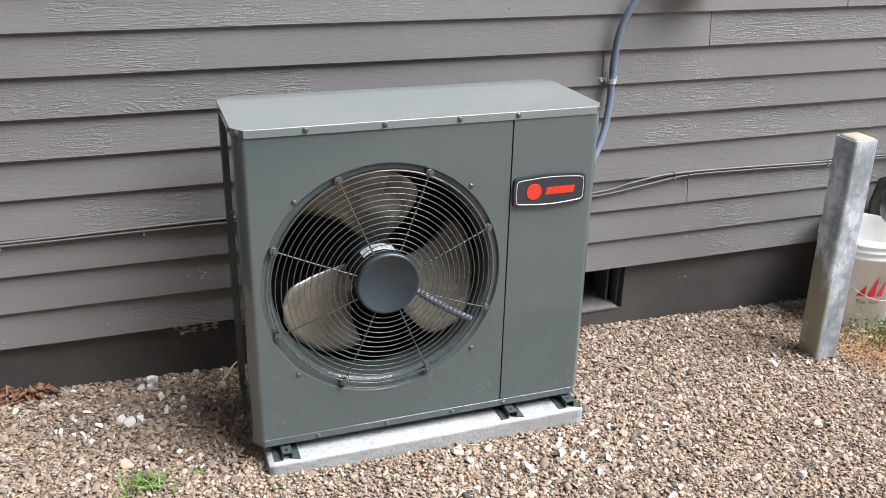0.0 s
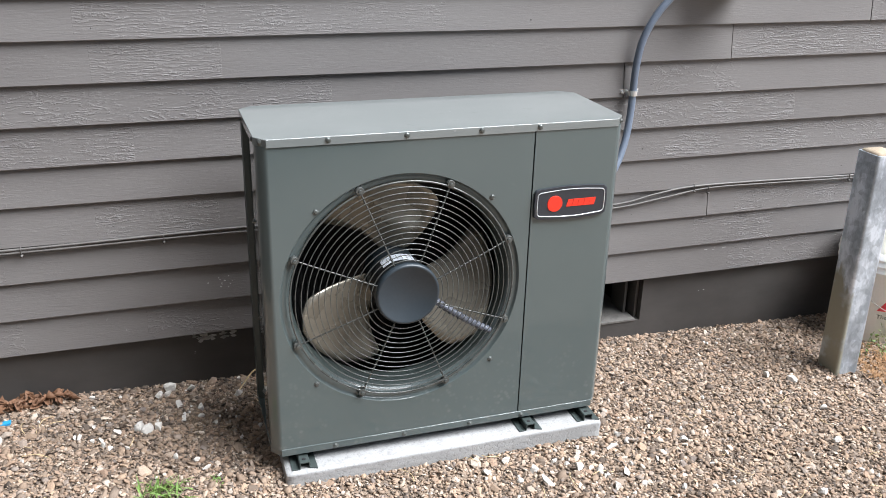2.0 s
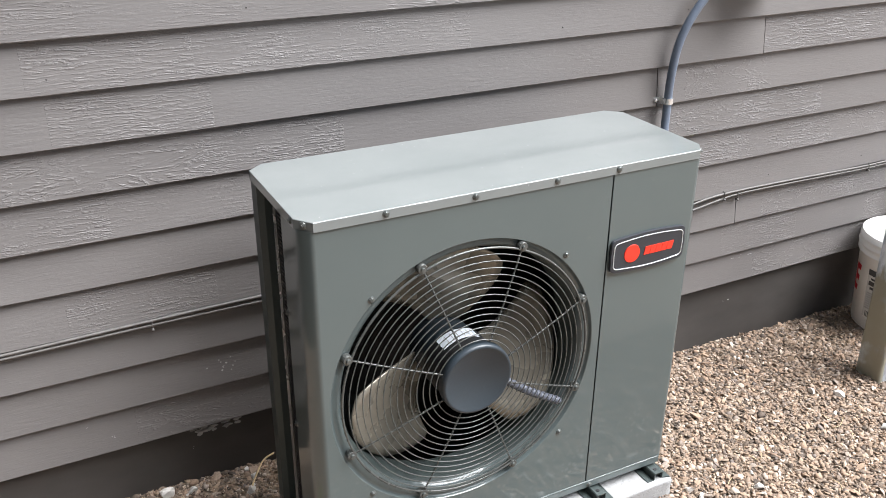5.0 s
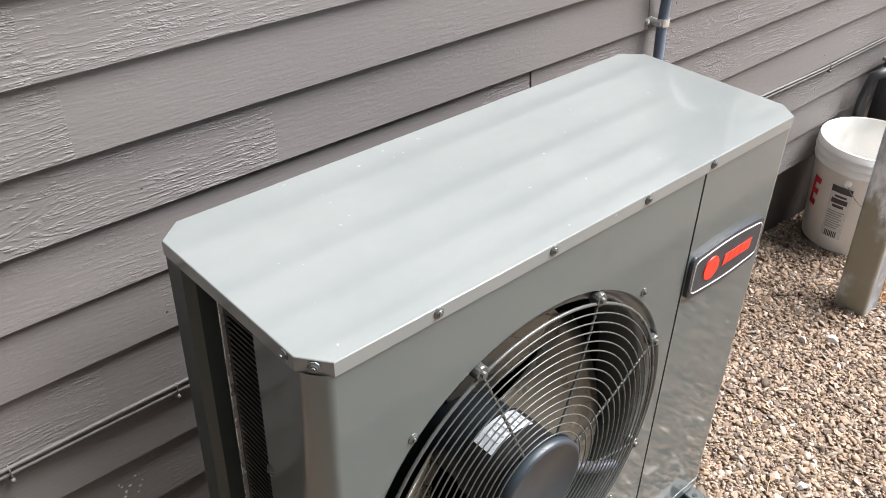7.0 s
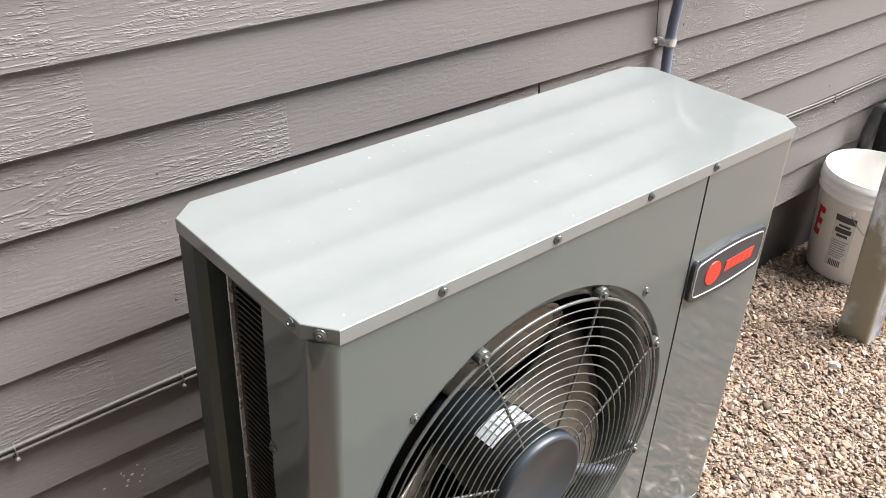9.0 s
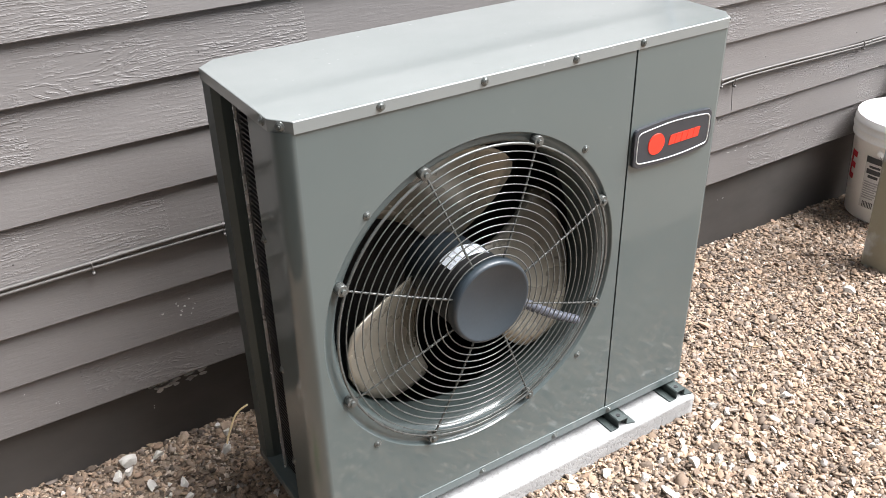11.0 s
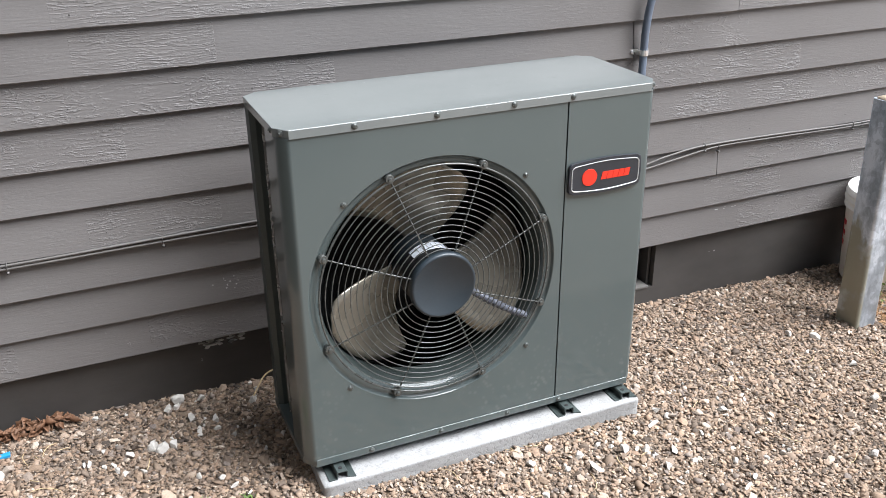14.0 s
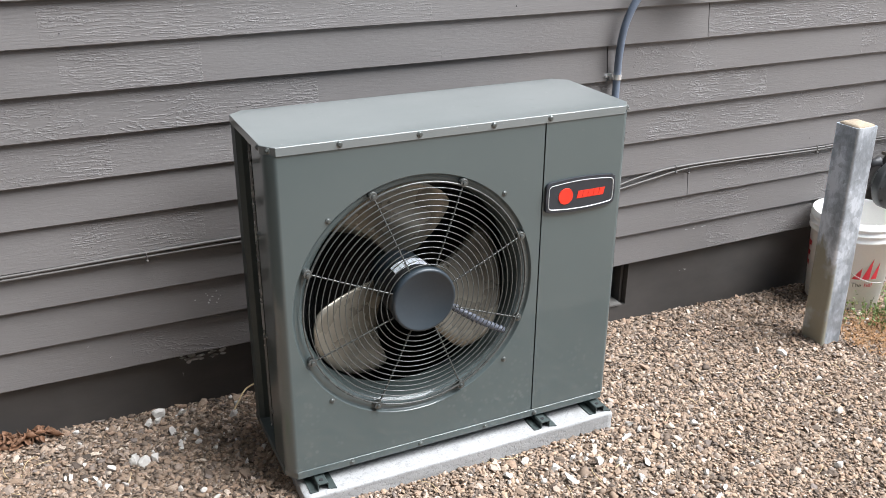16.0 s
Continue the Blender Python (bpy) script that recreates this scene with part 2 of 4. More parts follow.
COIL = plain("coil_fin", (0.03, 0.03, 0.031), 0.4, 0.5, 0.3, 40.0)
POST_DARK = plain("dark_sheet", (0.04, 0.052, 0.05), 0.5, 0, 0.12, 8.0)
LABEL_WHITE = plain("label_white", (0.7, 0.74, 0.8), 0.4, 0, 0.06)
BADGE = plain("badge_dark", (0.028, 0.031, 0.038), 0.38, 0, 0.1)
BADGE_LINE = plain("badge_line", (0.6, 0.62, 0.62), 0.3, 0.3, 0.05)
RED = plain("red_print", (0.75, 0.035, 0.015), 0.4, 0, 0.06)
CABLE = plain("cable_paint", (0.115, 0.108, 0.102), 0.5, 0, 0.25, 30.0)
CONDUIT = plain("conduit_grey", (0.13, 0.16, 0.21), 0.38, 0, 0.12, 20.0, 0.05)
HOSE = plain("hose_grey", (0.11, 0.12, 0.15), 0.4, 0, 0.1)
BUCKET = plain("bucket_plastic", (0.86, 0.85, 0.82), 0.38, 0, 0.05, 8.0, 0.05)
PRINT_DARK = plain("print_dark", (0.05, 0.05, 0.05), 0.5)
PRINT_GREY = plain("print_grey", (0.34, 0.335, 0.33), 0.5, 0, 0.2, 60.0)
PRINT_RED = plain("bucket_red", (0.55, 0.03, 0.045), 0.45)
METER = plain("meter_grey", (0.07, 0.073, 0.075), 0.45, 0.2, 0.2)
RUSTY = plain("rusty_cap", (0.16, 0.135, 0.112), 0.7, 0.0, 0.3, 30.0, 0.3)
METER_DARK = plain("meter_dark", (0.03, 0.03, 0.032), 0.5, 0, 0.2)
BOX = plain("box_grey", (0.21, 0.2, 0.185), 0.42, 0, 0.08, 10.0, 0.04)
BOX_LABEL = plain("box_label", (0.12, 0.12, 0.115), 0.4)
MARBLE = plain("white_rock", (0.58, 0.55, 0.51), 0.65, 0, 0.12, 60.0, 0.3, 250.0)
LEAF_BROWN = plain("dry_leaf", (0.17, 0.085, 0.045), 0.7, 0, 0.4, 30.0, 0.4)
GRASS = plain("grass_green", (0.13, 0.22, 0.045), 0.5, 0, 0.35, 40.0)
WEED = plain("weed_green", (0.13, 0.19, 0.05), 0.55, 0, 0.35, 40.0)
RUST_DRY = plain("dry_moss", (0.3, 0.17, 0.08), 0.85, 0, 0.4, 40.0)
STRAW = plain("straw", (0.55, 0.42, 0.24), 0.6, 0, 0.25, 30.0)
BLUE = plain("blue_plastic", (0.03, 0.28, 0.55), 0.4)
WOOD = plain("raw_wood", (0.3, 0.19, 0.1), 0.7, 0, 0.25, 20.0, 0.3)
CHIP = plain("bare_chip", (0.46, 0.455, 0.445), 0.7, 0, 0.3, 60.0)
LEDGE = plain("ledge_dirt", (0.14, 0.132, 0.122), 0.75, 0.0, 0.3, 40.0, 0.3)
VENT_IN = plain("vent_dark", (0.02, 0.018, 0.016), 0.8)

# ---- mesh helpers ----


def finish(name, bm, mat, smooth=False):
    bmesh.ops.recalc_face_normals(bm, faces=bm.faces)
    me = bpy.data.meshes.new(name)
    bm.to_mesh(me)
    bm.free()
    me.materials.append(mat)
    if smooth:
        me.polygons.foreach_set("use_smooth", [True] * len(me.polygons))
    return me


BASES = {}


def thing(name, base, label, category, group="", kind=""):
    ob = new(name)
    ob.location = base
    ob.empty_display_size = 0.05
    BASES[ob.name] = Vector(base)
    return tagged(ob, label, category, group, kind)


def part(name, bm, mat, parent, label="", smooth=False):
    """One mesh, built in world metres, under its thing or part."""
    me = bm if isinstance(bm, bpy.types.Mesh) else finish(name, bm, mat, smooth)
    ob = new(name, me)
    ob.parent = parent
    base = BASES.get(parent.name, Vector())
    ob.matrix_parent_inverse = Matrix.Translation(-base)
    BASES[ob.name] = Vector()
    return tagged(ob, label)


def lone(name, bm, mat, label="", category="", group="", kind="", smooth=False):
    me = bm if isinstance(bm, bpy.types.Mesh) else finish(name, bm, mat, smooth)
    ob = new(name, me)
    BASES[ob.name] = Vector()
    return tagged(ob, label, category, group, kind)


def box(bm, lo, hi, bevel=0.0):
    made = bmesh.ops.create_cube(bm, size=1.0)["verts"]
    for v in made:
        v.co = Vector([lo[k] + (v.co[k] + 0.5) * (hi[k] - lo[k]) for k in range(3)])
    if bevel:
        edges = list({e for v in made for e in v.link_edges})
        bmesh.ops.bevel(bm, geom=edges, offset=bevel, segments=2, affect="EDGES", profile=0.7)
    return bm


def boxed(lo, hi, bevel=0.0):
    return box(bmesh.new(), lo, hi, bevel)


def tube(bm, points, radius, sides=8, closed=False):
    """A round rod along the points."""
    pts = [Vector(p) for p in points]
    n, rings = len(pts), []
    side = None
    for k, p in enumerate(pts):
        a = pts[(k - 1) % n] if closed or k > 0 else p
        b = pts[(k + 1) % n] if closed or k < n - 1 else p
        way = (b - a).normalized()
        if side is None:
            side = way.cross(Vector((0.13, 0.31, 0.94)))
        side = (side - way * side.dot(way)).normalized()
        up = way.cross(side)
        r = radius(k / max(1, n - 1)) if callable(radius) else radius
        rings.append([bm.verts.new(p + r * (math.cos(s) * side + math.sin(s) * up)) for s in (2 * math.pi * j / sides for j in range(sides))])
    for k in range(n if closed else n - 1):
        a, b = rings[k], rings[(k + 1) % n]
        for j in range(sides):
            bm.faces.new((a[j], a[(j + 1) % sides], b[(j + 1) % sides], b[j]))
    if not closed:
        bm.faces.new(rings[0][::-1])
        bm.faces.new(rings[-1])
    return bm


def curve_points(points, per=8):
    """A smooth line through the points."""
    p = [Vector(q) for q in points]
    p = [2 * p[0] - p[1], *p, 2 * p[-1] - p[-2]]
    out = []
    for k in range(1, len(p) - 2):
        for j in range(per):
            t = j / per
            a, b, c, d = p[k - 1 : k + 3]
            out.append(0.5 * (2 * b + (c - a) * t + (2 * a - 5 * b + 4 * c - d) * t * t + (3 * b - a - 3 * c + d) * t**3))
    return [*out, p[-2]]


def lathe(bm, profile, centre, axis="z", sides=48, caps=(False, False)):
    """Turns (radius, height) round an axis through the centre."""
    rings = []
    for r, h in profile:
        ring = []
        for j in range(sides):
            a = 2 * math.pi * j / sides
            u, v = r * math.cos(a), r * math.sin(a)
            ring.append(bm.verts.new(Vector(centre) + (Vector((u, v, h)) if axis == "z" else Vector((u, h, v)) if axis == "y" else Vector((h, u, v)))))
        rings.append(ring)
    for a, b in zip(rings, rings[1:]):
        for j in range(sides):
            bm.faces.new((a[j], a[(j + 1) % sides], b[(j + 1) % sides], b[j]))
    if caps[0]:
        bm.faces.new(rings[0])
    if caps[1]:
        bm.faces.new(rings[-1])
    return bm


def prism(bm, outline, z0, z1, bevel=0.0):
    """An upright prism over a flat outline."""
    a = [bm.verts.new((x, y, z0)) for x, y in outline]
    b = [bm.verts.new((x, y, z1)) for x, y in outline]
    n = len(a)
    for k in range(n):
        bm.faces.new((a[k], a[(k + 1) % n], b[(k + 1) % n], b[k]))
    bm.faces.new(a[::-1])
    top = bm.faces.new(b)
    if bevel:
        bmesh.ops.bevel(bm, geom=list(top.edges), offset=bevel, segments=3, affect="EDGES", profile=0.6)
    return bm


def plate(bm, outline, y0, y1, bevel=0.0):
    """A flat plate facing the front, over an outline in x and z."""
    a = [bm.verts.new((x, y1, z)) for x, z in outline]
    b = [bm.verts.new((x, y0, z)) for x, z in outline]
    n = len(a)
    for k in range(n):
        bm.faces.new((a[k], a[(k + 1) % n], b[(k + 1) % n], b[k]))
    bm.faces.new(a)
    front = bm.faces.new(b[::-1])
    if bevel:
        bmesh.ops.bevel(bm, geom=list(front.edges), offset=bevel, segments=2, affect="EDGES", profile=0.6)
    return bm


def sheet(bm, points, z0, z1):
    """A folded sheet that stands on a line of (x, y)."""
    a = [bm.verts.new((x, y, z0)) for x, y in points]
    b = [bm.verts.new((x, y, z1)) for x, y in points]
    for k in range(len(a) - 1):
        bm.faces.new((a[k], a[k + 1], b[k + 1], b[k]))
    return bm


def thicken(ob, t=0.0015, rim=True):
    mod = ob.modifiers.new("thickness", "SOLIDIFY")
    mod.thickness, mod.offset, mod.use_rim = t, 0.0, rim
    return ob


# ---- ground ----


def ground_height(x, y):
    x, y = min(max(x, -1.6), 3.0), min(max(y, -0.9), 0.6)
    f = (y + 0.05) / 0.55
    dip = 0.006 * noise.noise((x * 2.3, y * 2.3, 0.3)) + 0.003 * noise.noise((x * 7, y * 7, 1.7))
    dip += 0.017 * math.exp(-(((x - 2.24) / 0.22) ** 2 + ((y - 0.28) / 0.14) ** 2))
    return (0.075 - 0.0365 * x) * f + (0.055 - 0.016 * x) * (1 - f) + dip


def build_ground():
    xs = [-400, -120, -40, -12, -5, -3, *np.linspace(-2, 4, 61), 5, 7, 14, 40, 120, 400]
    ys = [-400, -120, -40, -12, -5, -3, *np.linspace(-2, 0.7, 41), 3, 8, 20, 60, 200, 400]
    bm = bmesh.new()
    grid = [[bm.verts.new((x, y, ground_height(x, y) - 0.004)) for x in xs] for y in ys]
    for a, b in zip(grid, grid[1:]):
        for k in range(len(xs) - 1):
            bm.faces.new((a[k], a[k + 1], b[k + 1], b[k]))
    lone("ground", bm, SOIL, "brown soil under pea gravel beside the house", "ground", kind="structure", smooth=True)


build_ground()

# ---- house wall ----
WALL_Y, ROW, FIRST = 0.478, 0.1058, 0.249
X0, X1 = -3.2, 5.2
LAP = 0.0125
VENT = (1.16, 1.372, 0.083, 0.243)


def build_wall():
    wall = thing("wall_north", (1.0, 0.55, 0.0), "house wall clad in dark taupe painted lap siding", "wall", kind="structure")
    bm = bmesh.new()
    y0, y1, top = WALL_Y + 0.022, WALL_Y + 0.16, FIRST + 42 * ROW
    a, b, c, d = VENT
    # skirt with the vent hole left open
    box(bm, (X0, y0, -0.2), (a, y1, FIRST + 0.02))
    box(bm, (b, y0, -0.2), (X1, y1, FIRST + 0.02))
    box(bm, (a, y0, -0.2), (b, y1, c))
    box(bm, (a, y0, d), (b, y1, FIRST + 0.02))
    part("skirt_board", bm, SKIRT, wall, "taupe skirt board with its shade painted into the colour")
    part("sheathing", boxed((X0, WALL_Y + 0.03, FIRST + 0.02), (X1, y1, top)), SKIRT, wall)
    bm = bmesh.new()
    box(bm, (a - 0.05, y1, c - 0.05), (b + 0.05, y1 + 0.25, c - 0.01))
    box(bm, (a - 0.05, y1, d + 0.01), (b + 0.05, y1 + 0.25, d + 0.05))
    box(bm, (a - 0.05, y1, c - 0.05), (a - 0.01, y1 + 0.25, d + 0.05))
    box(bm, (b + 0.01, y1, c - 0.05), (b + 0.05, y1 + 0.25, d + 0.05))
    box(bm, (a - 0.05, y1 + 0.25, c - 0.05), (b + 0.05, y1 + 0.29, d + 0.05))
    part("vent_shaft", bm, VENT_IN, wall, "dark crawl-space shaft")
    # Flat slab stands for the gravelly dirt lying in the vent
    part("vent_ledge", boxed((a, y0 - 0.004, c), (b - 0.02, y1 + 0.1, c + 0.008), 0.002), LEDGE, wall, "tan-grey gravelly dirt on the vent ledge")
    part("vent_trim", boxed((b - 0.014, y0 + 0.02, c), (b - 0.004, y1, d), 0.002), SKIRT, wall)
    part("vent_trim", boxed((b - 0.04, y0 + 0.05, c), (b - 0.03, y1, d), 0.002), SKIRT, wall)
    # lap boards: thin at the top edge, thick at the butt
    rng = random.Random(4)
    joints = {7: [1.577], 6: [1.205], 2: [1.57], 5: [0.86], 8: [2.1], 10: [0.4]}
    for r in range(42):
        cuts = sorted([X0, *joints.get(r, []), *[rng.uniform(X0 + 0.3, -1.1) for _ in range(1)], *[rng.uniform(2.8, X1 - 0.3) for _ in range(1)], X1])
        z = FIRST + r * ROW
        for xa, xb in zip(cuts, cuts[1:]):
            if xb - xa < 0.05:
                continue
            bm = bmesh.new()
            wob, jog = rng.uniform(-0.001, 0.001), rng.uniform(-0.0012, 0.0012)
            steps = max(2, int((xb - xa) / 0.12))
            prof = [(0.0, 0.0), (-0.0015, 0.002), (LAP, ROW + 0.012), (0.024, ROW + 0.012), (0.022, 0.006)]
            rings = []
            for k in range(steps + 1):
                x = xa + 0.0016 + (xb - xa - 0.0032) * k / steps
                sag = 0.0011 * noise.noise((x * 1.7, r * 3.1, 0))
                rings.append([bm.verts.new((x, WALL_Y + dy + wob, z + dz + sag + jog)) for dy, dz in prof])
            for p, q in zip(rings, rings[1:]):
                for j in range(5):
                    bm.faces.new((p[j], p[(j + 1) % 5], q[(j + 1) % 5], q[j]))
            bm.faces.new(rings[0])
            bm.faces.new(rings[-1][::-1])
            part("siding_board", bm, SIDING, wall)
    # pale scrapes and paint chips low on the wall
    for cx, cz, w, h, n in ((-0.078, 0.2265, 0.05, 0.013, 30), (-0.025, 0.405, 0.03, 0.02, 11), (-0.30, 0.285, 0.008, 0.006, 3), (-0.36, 0.325, 0.005, 0.004, 2),
                            (-0.13, 0.175, 0.003, 0.012, 2), (1.62, 0.17, 0.02, 0.006, 4), (1.62, 0.33, 0.09, 0.006, 6)):
        for _ in range(n):
            x, z = cx + rng.gauss(0, w * 0.6), cz + rng.gauss(0, h * 0.5)
            if z > FIRST:
                y = WALL_Y + LAP * ((z - FIRST) % ROW) / ROW - 0.0022
            else:
                y, z = WALL_Y + 0.0206, min(z, FIRST - 0.012)
            bm = bmesh.new()
            k = 7
            small = 0.3 if n < 12 else 1.0
            rx, rz = small * rng.uniform(0.1, 0.28) * w + 0.0006, small * rng.uniform(0.15, 0.4) * h + 0.0005
            ring = [(x + rx * rng.uniform(0.5, 1.2) * math.cos(6.283 * q / k), z + rz * rng.uniform(0.4, 1.2) * math.sin(6.283 * q / k)) for q in range(k)]
            plate(bm, ring, y - 0.0006, y + 0.001)
            part("paint_chip", bm, CHIP, wall)
    # nail heads at the studs, some of them filled over
    head = finish("nail_head", lathe(bmesh.new(), [(0.0001, 0.0), (0.0016, -0.0002), (0.0022, 0.0012)], (0, 0, 0), "y", 7), SKIRT)
    for r in range(1, 11):
        for k in range(-2, 8):
            if rng.random() < 0.5:
                dz = rng.uniform(0.028, 0.04)
                ob = part("nail_head", head, SKIRT, wall)
                ob.location = (-0.318 + 0.4064 * k * 0.99 + rng.uniform(-0.012, 0.012), WALL_Y + LAP * dz / ROW - 0.002, FIRST + r * ROW + dz)
    return wall


build_wall()


def build_light_blockers():
    """Unseen plain walls, added to block sky light beside and behind the camera."""
    wall = thing("blocker_west", (-1.2, -0.6, 0.0), "unseen plain dark wall added to block light at the side", "wall", kind="structure")
    part("wall_core", boxed((-1.14, -2.2, -0.2), (-0.98, WALL_Y - 0.003, 4.8)), plain("blocker_dark", (0.035, 0.033, 0.03), 0.7, 0, 0.2, 6.0, 0.2), wall)
    # The south one is added too, to cut low sky light on upright faces
    south = thing("blocker_south", (0.2, -3.2, 0.0), "unseen plain wall added to block low sky behind", "wall", kind="structure")
    part("wall_core", boxed((-1.26, -3.3, -0.2), (1.3, -3.14, 2.58)), plain("blocker_grey", (0.14, 0.135, 0.125), 0.7, 0, 0.2, 6.0, 0.2), south)
    part("wall_core", boxed((-1.14, -3.14, -0.2), (-0.98, -2.2, 4.8)), bpy.data.materials["blocker_dark"], south)


build_light_blockers()

# ---- heat pump ----
UX0, UX1, UY0, UY1 = 0.025, 0.944, 0.0, 0.327
UZ0, UZ1 = 0.116, 0.932
FAN = Vector((0.3695, 0.0, 0.5415))
BEAD = Vector((0.368, 0.0, 0.5385))
SEAM = 0.697


def screw(parent, place, normal="y"):
    bm = bmesh.new()
    prof = [(0.0001, -0.0045), (0.0025, -0.0045), (0.0027, -0.0028), (0.0042, -0.0028), (0.005, -0.002), (0.0072, -0.0008), (0.0075, 0.0004)]
    lathe(bm, prof, place, "y" if normal == "y" else "x", 10)
    return part("screw", bm, SCREW, parent, "small painted hex-head screw", smooth=False)


def build_front_panel(unit):
    """The fan panel: flat sheet, rounded corner on the free side, round opening with a raised bead."""
    bm = bmesh.new()
    x0, x1, z0, z1 = 0.050, SEAM - 0.002, UZ0 + 0.016, UZ1 - 0.002
    angles = [2 * math.pi * k / 128 for k in range(128)]
    for cx, cz in ((x0, z0), (x1, z0), (x0, z1), (x1, z1)):
        angles.append(math.atan2(cz - FAN.z, cx - FAN.x) % (2 * math.pi))
    angles = sorted(set(angles))

    def rim(a):
        c, s = math.cos(a), math.sin(a)
        far = min(((x1 if c > 0 else x0) - FAN.x) / c if abs(c) > 1e-9 else 9, ((z1 if s > 0 else z0) - FAN.z) / s if abs(s) > 1e-9 else 9)
        return (FAN.x + far * c, 0.0, FAN.z + far * s)

    loops = [[bm.verts.new(rim(a)) for a in angles]]
    for r, y in ((0.3085, 0.0), (0.3078, 0.0003), (0.3065, 0.002), (0.3048, 0.0055), (0.303, 0.0076), (0.300, 0.0084), (0.293, 0.009), (0.288, 0.011), (0.284, 0.0155), (0.281, 0.021)):
        mid = BEAD.lerp(FAN, max(0.0, (0.3035 - r) / 0.0225))
        loops.append([bm.verts.new((mid.x + r * math.cos(a), y, mid.z + r * math.sin(a))) for a in angles])
    n = len(angles)
    for p, q in zip(loops, loops[1:]):
        for k in range(n):
            bm.faces.new((p[k], p[(k + 1) % n], q[(k + 1) % n], q[k]))
    panel = part("fan_panel", bm, CABINET, unit, "olive-grey painted steel fan panel")
    for poly in panel.data.polygons:
        poly.use_smooth = all(abs(v) < 0.33 for v in (poly.center.x - FAN.x, poly.center.z - FAN.z)) and (Vector((poly.center.x, 0, poly.center.z)) - FAN).length < 0.3088
    # rounded corner and the fold round to the side
    pts = [(0.050, 0.0), (0.0478, 0.0002), (0.0457, 0.0008), (0.0436, 0.0019), (0.0415, 0.0035), (0.0382, 0.0068), (0.034, 0.0115), (0.0305, 0.0162), (0.0283, 0.0198), (0.0267, 0.0232), (0.0256, 0.0268), (UX0, 0.031), (UX0, 0.05), (UX0, 0.112), (UX0 + 0.012, 0.114)]
    side = part("side_panel", sheet(bmesh.new(), pts, UZ0 + 0.016, UZ1 - 0.002), CABINET, unit, "olive-grey folded side panel", smooth=False)
    for poly in side.data.polygons:
        poly.use_smooth = poly.center.y < 0.06
    thicken(side, rim=False)


def build_grille(unit):
    grille = part("fan_grille", ring_mesh(0.2865, 0.0026, -0.004), WIRE, unit, "round wire fan guard with a dark cap", smooth=True)

    def dome(r):
        return -0.006 - 0.018 * max(0.0, 1 - (r / 0.287) ** 2)

    rings = 14
    for k in range(rings):
        r = 0.092 + (0.274 - 0.092) * k / (rings - 1)
        part("guard_ring", ring_mesh(r, 0.0012, dome(r)), WIRE, grille, smooth=True)
    for k in range(8):
        a = radians(22.5 + 45 * k)
        c, s = math.cos(a), math.sin(a)
        pts = [(FAN.x + r * c, dome(r) + 0.0035, FAN.z + r * s) for r in np.linspace(0.07, 0.289, 110)]
        part("guard_rod", tube(bmesh.new(), pts, lambda t: 0.0021 + 0.0005 * math.sin(t * 2 * math.pi * 27), 6), WIRE, grille, "twisted wire spoke", smooth=True)
        # eyelet and its screw
        eye = (FAN.x + 0.2925 * c, -0.003, FAN.z + 0.2925 * s)
        bm = bmesh.new()
        lathe(bm, [(0.0045, -0.0035), (0.0095, -0.0035), (0.0105, -0.001), (0.0105, 0.0105)], eye, "y", 14)
        part("eyelet", bm, WIRE, grille, smooth=False)
        bm = bmesh.new()
        lathe(bm, [(0.0001, -0.008), (0.0042, -0.0078), (0.0048, -0.0035)], eye, "y", 10)
        part("screw", bm, SCREW, grille, "small painted screw")
    cap = [(0.0001, -0.0315), (0.071, -0.0315), (0.0735, -0.0335), (0.0775, -0.0332), (0.0802, -0.030), (0.081, -0.025), (0.081, -0.014)]
    part("guard_cap", lathe(bmesh.new(), cap, (FAN.x, 0, FAN.z + 0.004), "y", 64), HUB_MAT, grille, "dark blue-grey plastic cap", smooth=True)


def ring_mesh(r, w, y):
    n = 96
    pts = [(FAN.x + r * math.cos(2 * math.pi * k / n), y, FAN.z + r * math.sin(2 * math.pi * k / n)) for k in range(n)]
    return tube(bmesh.new(), pts, w, 6, closed=True)


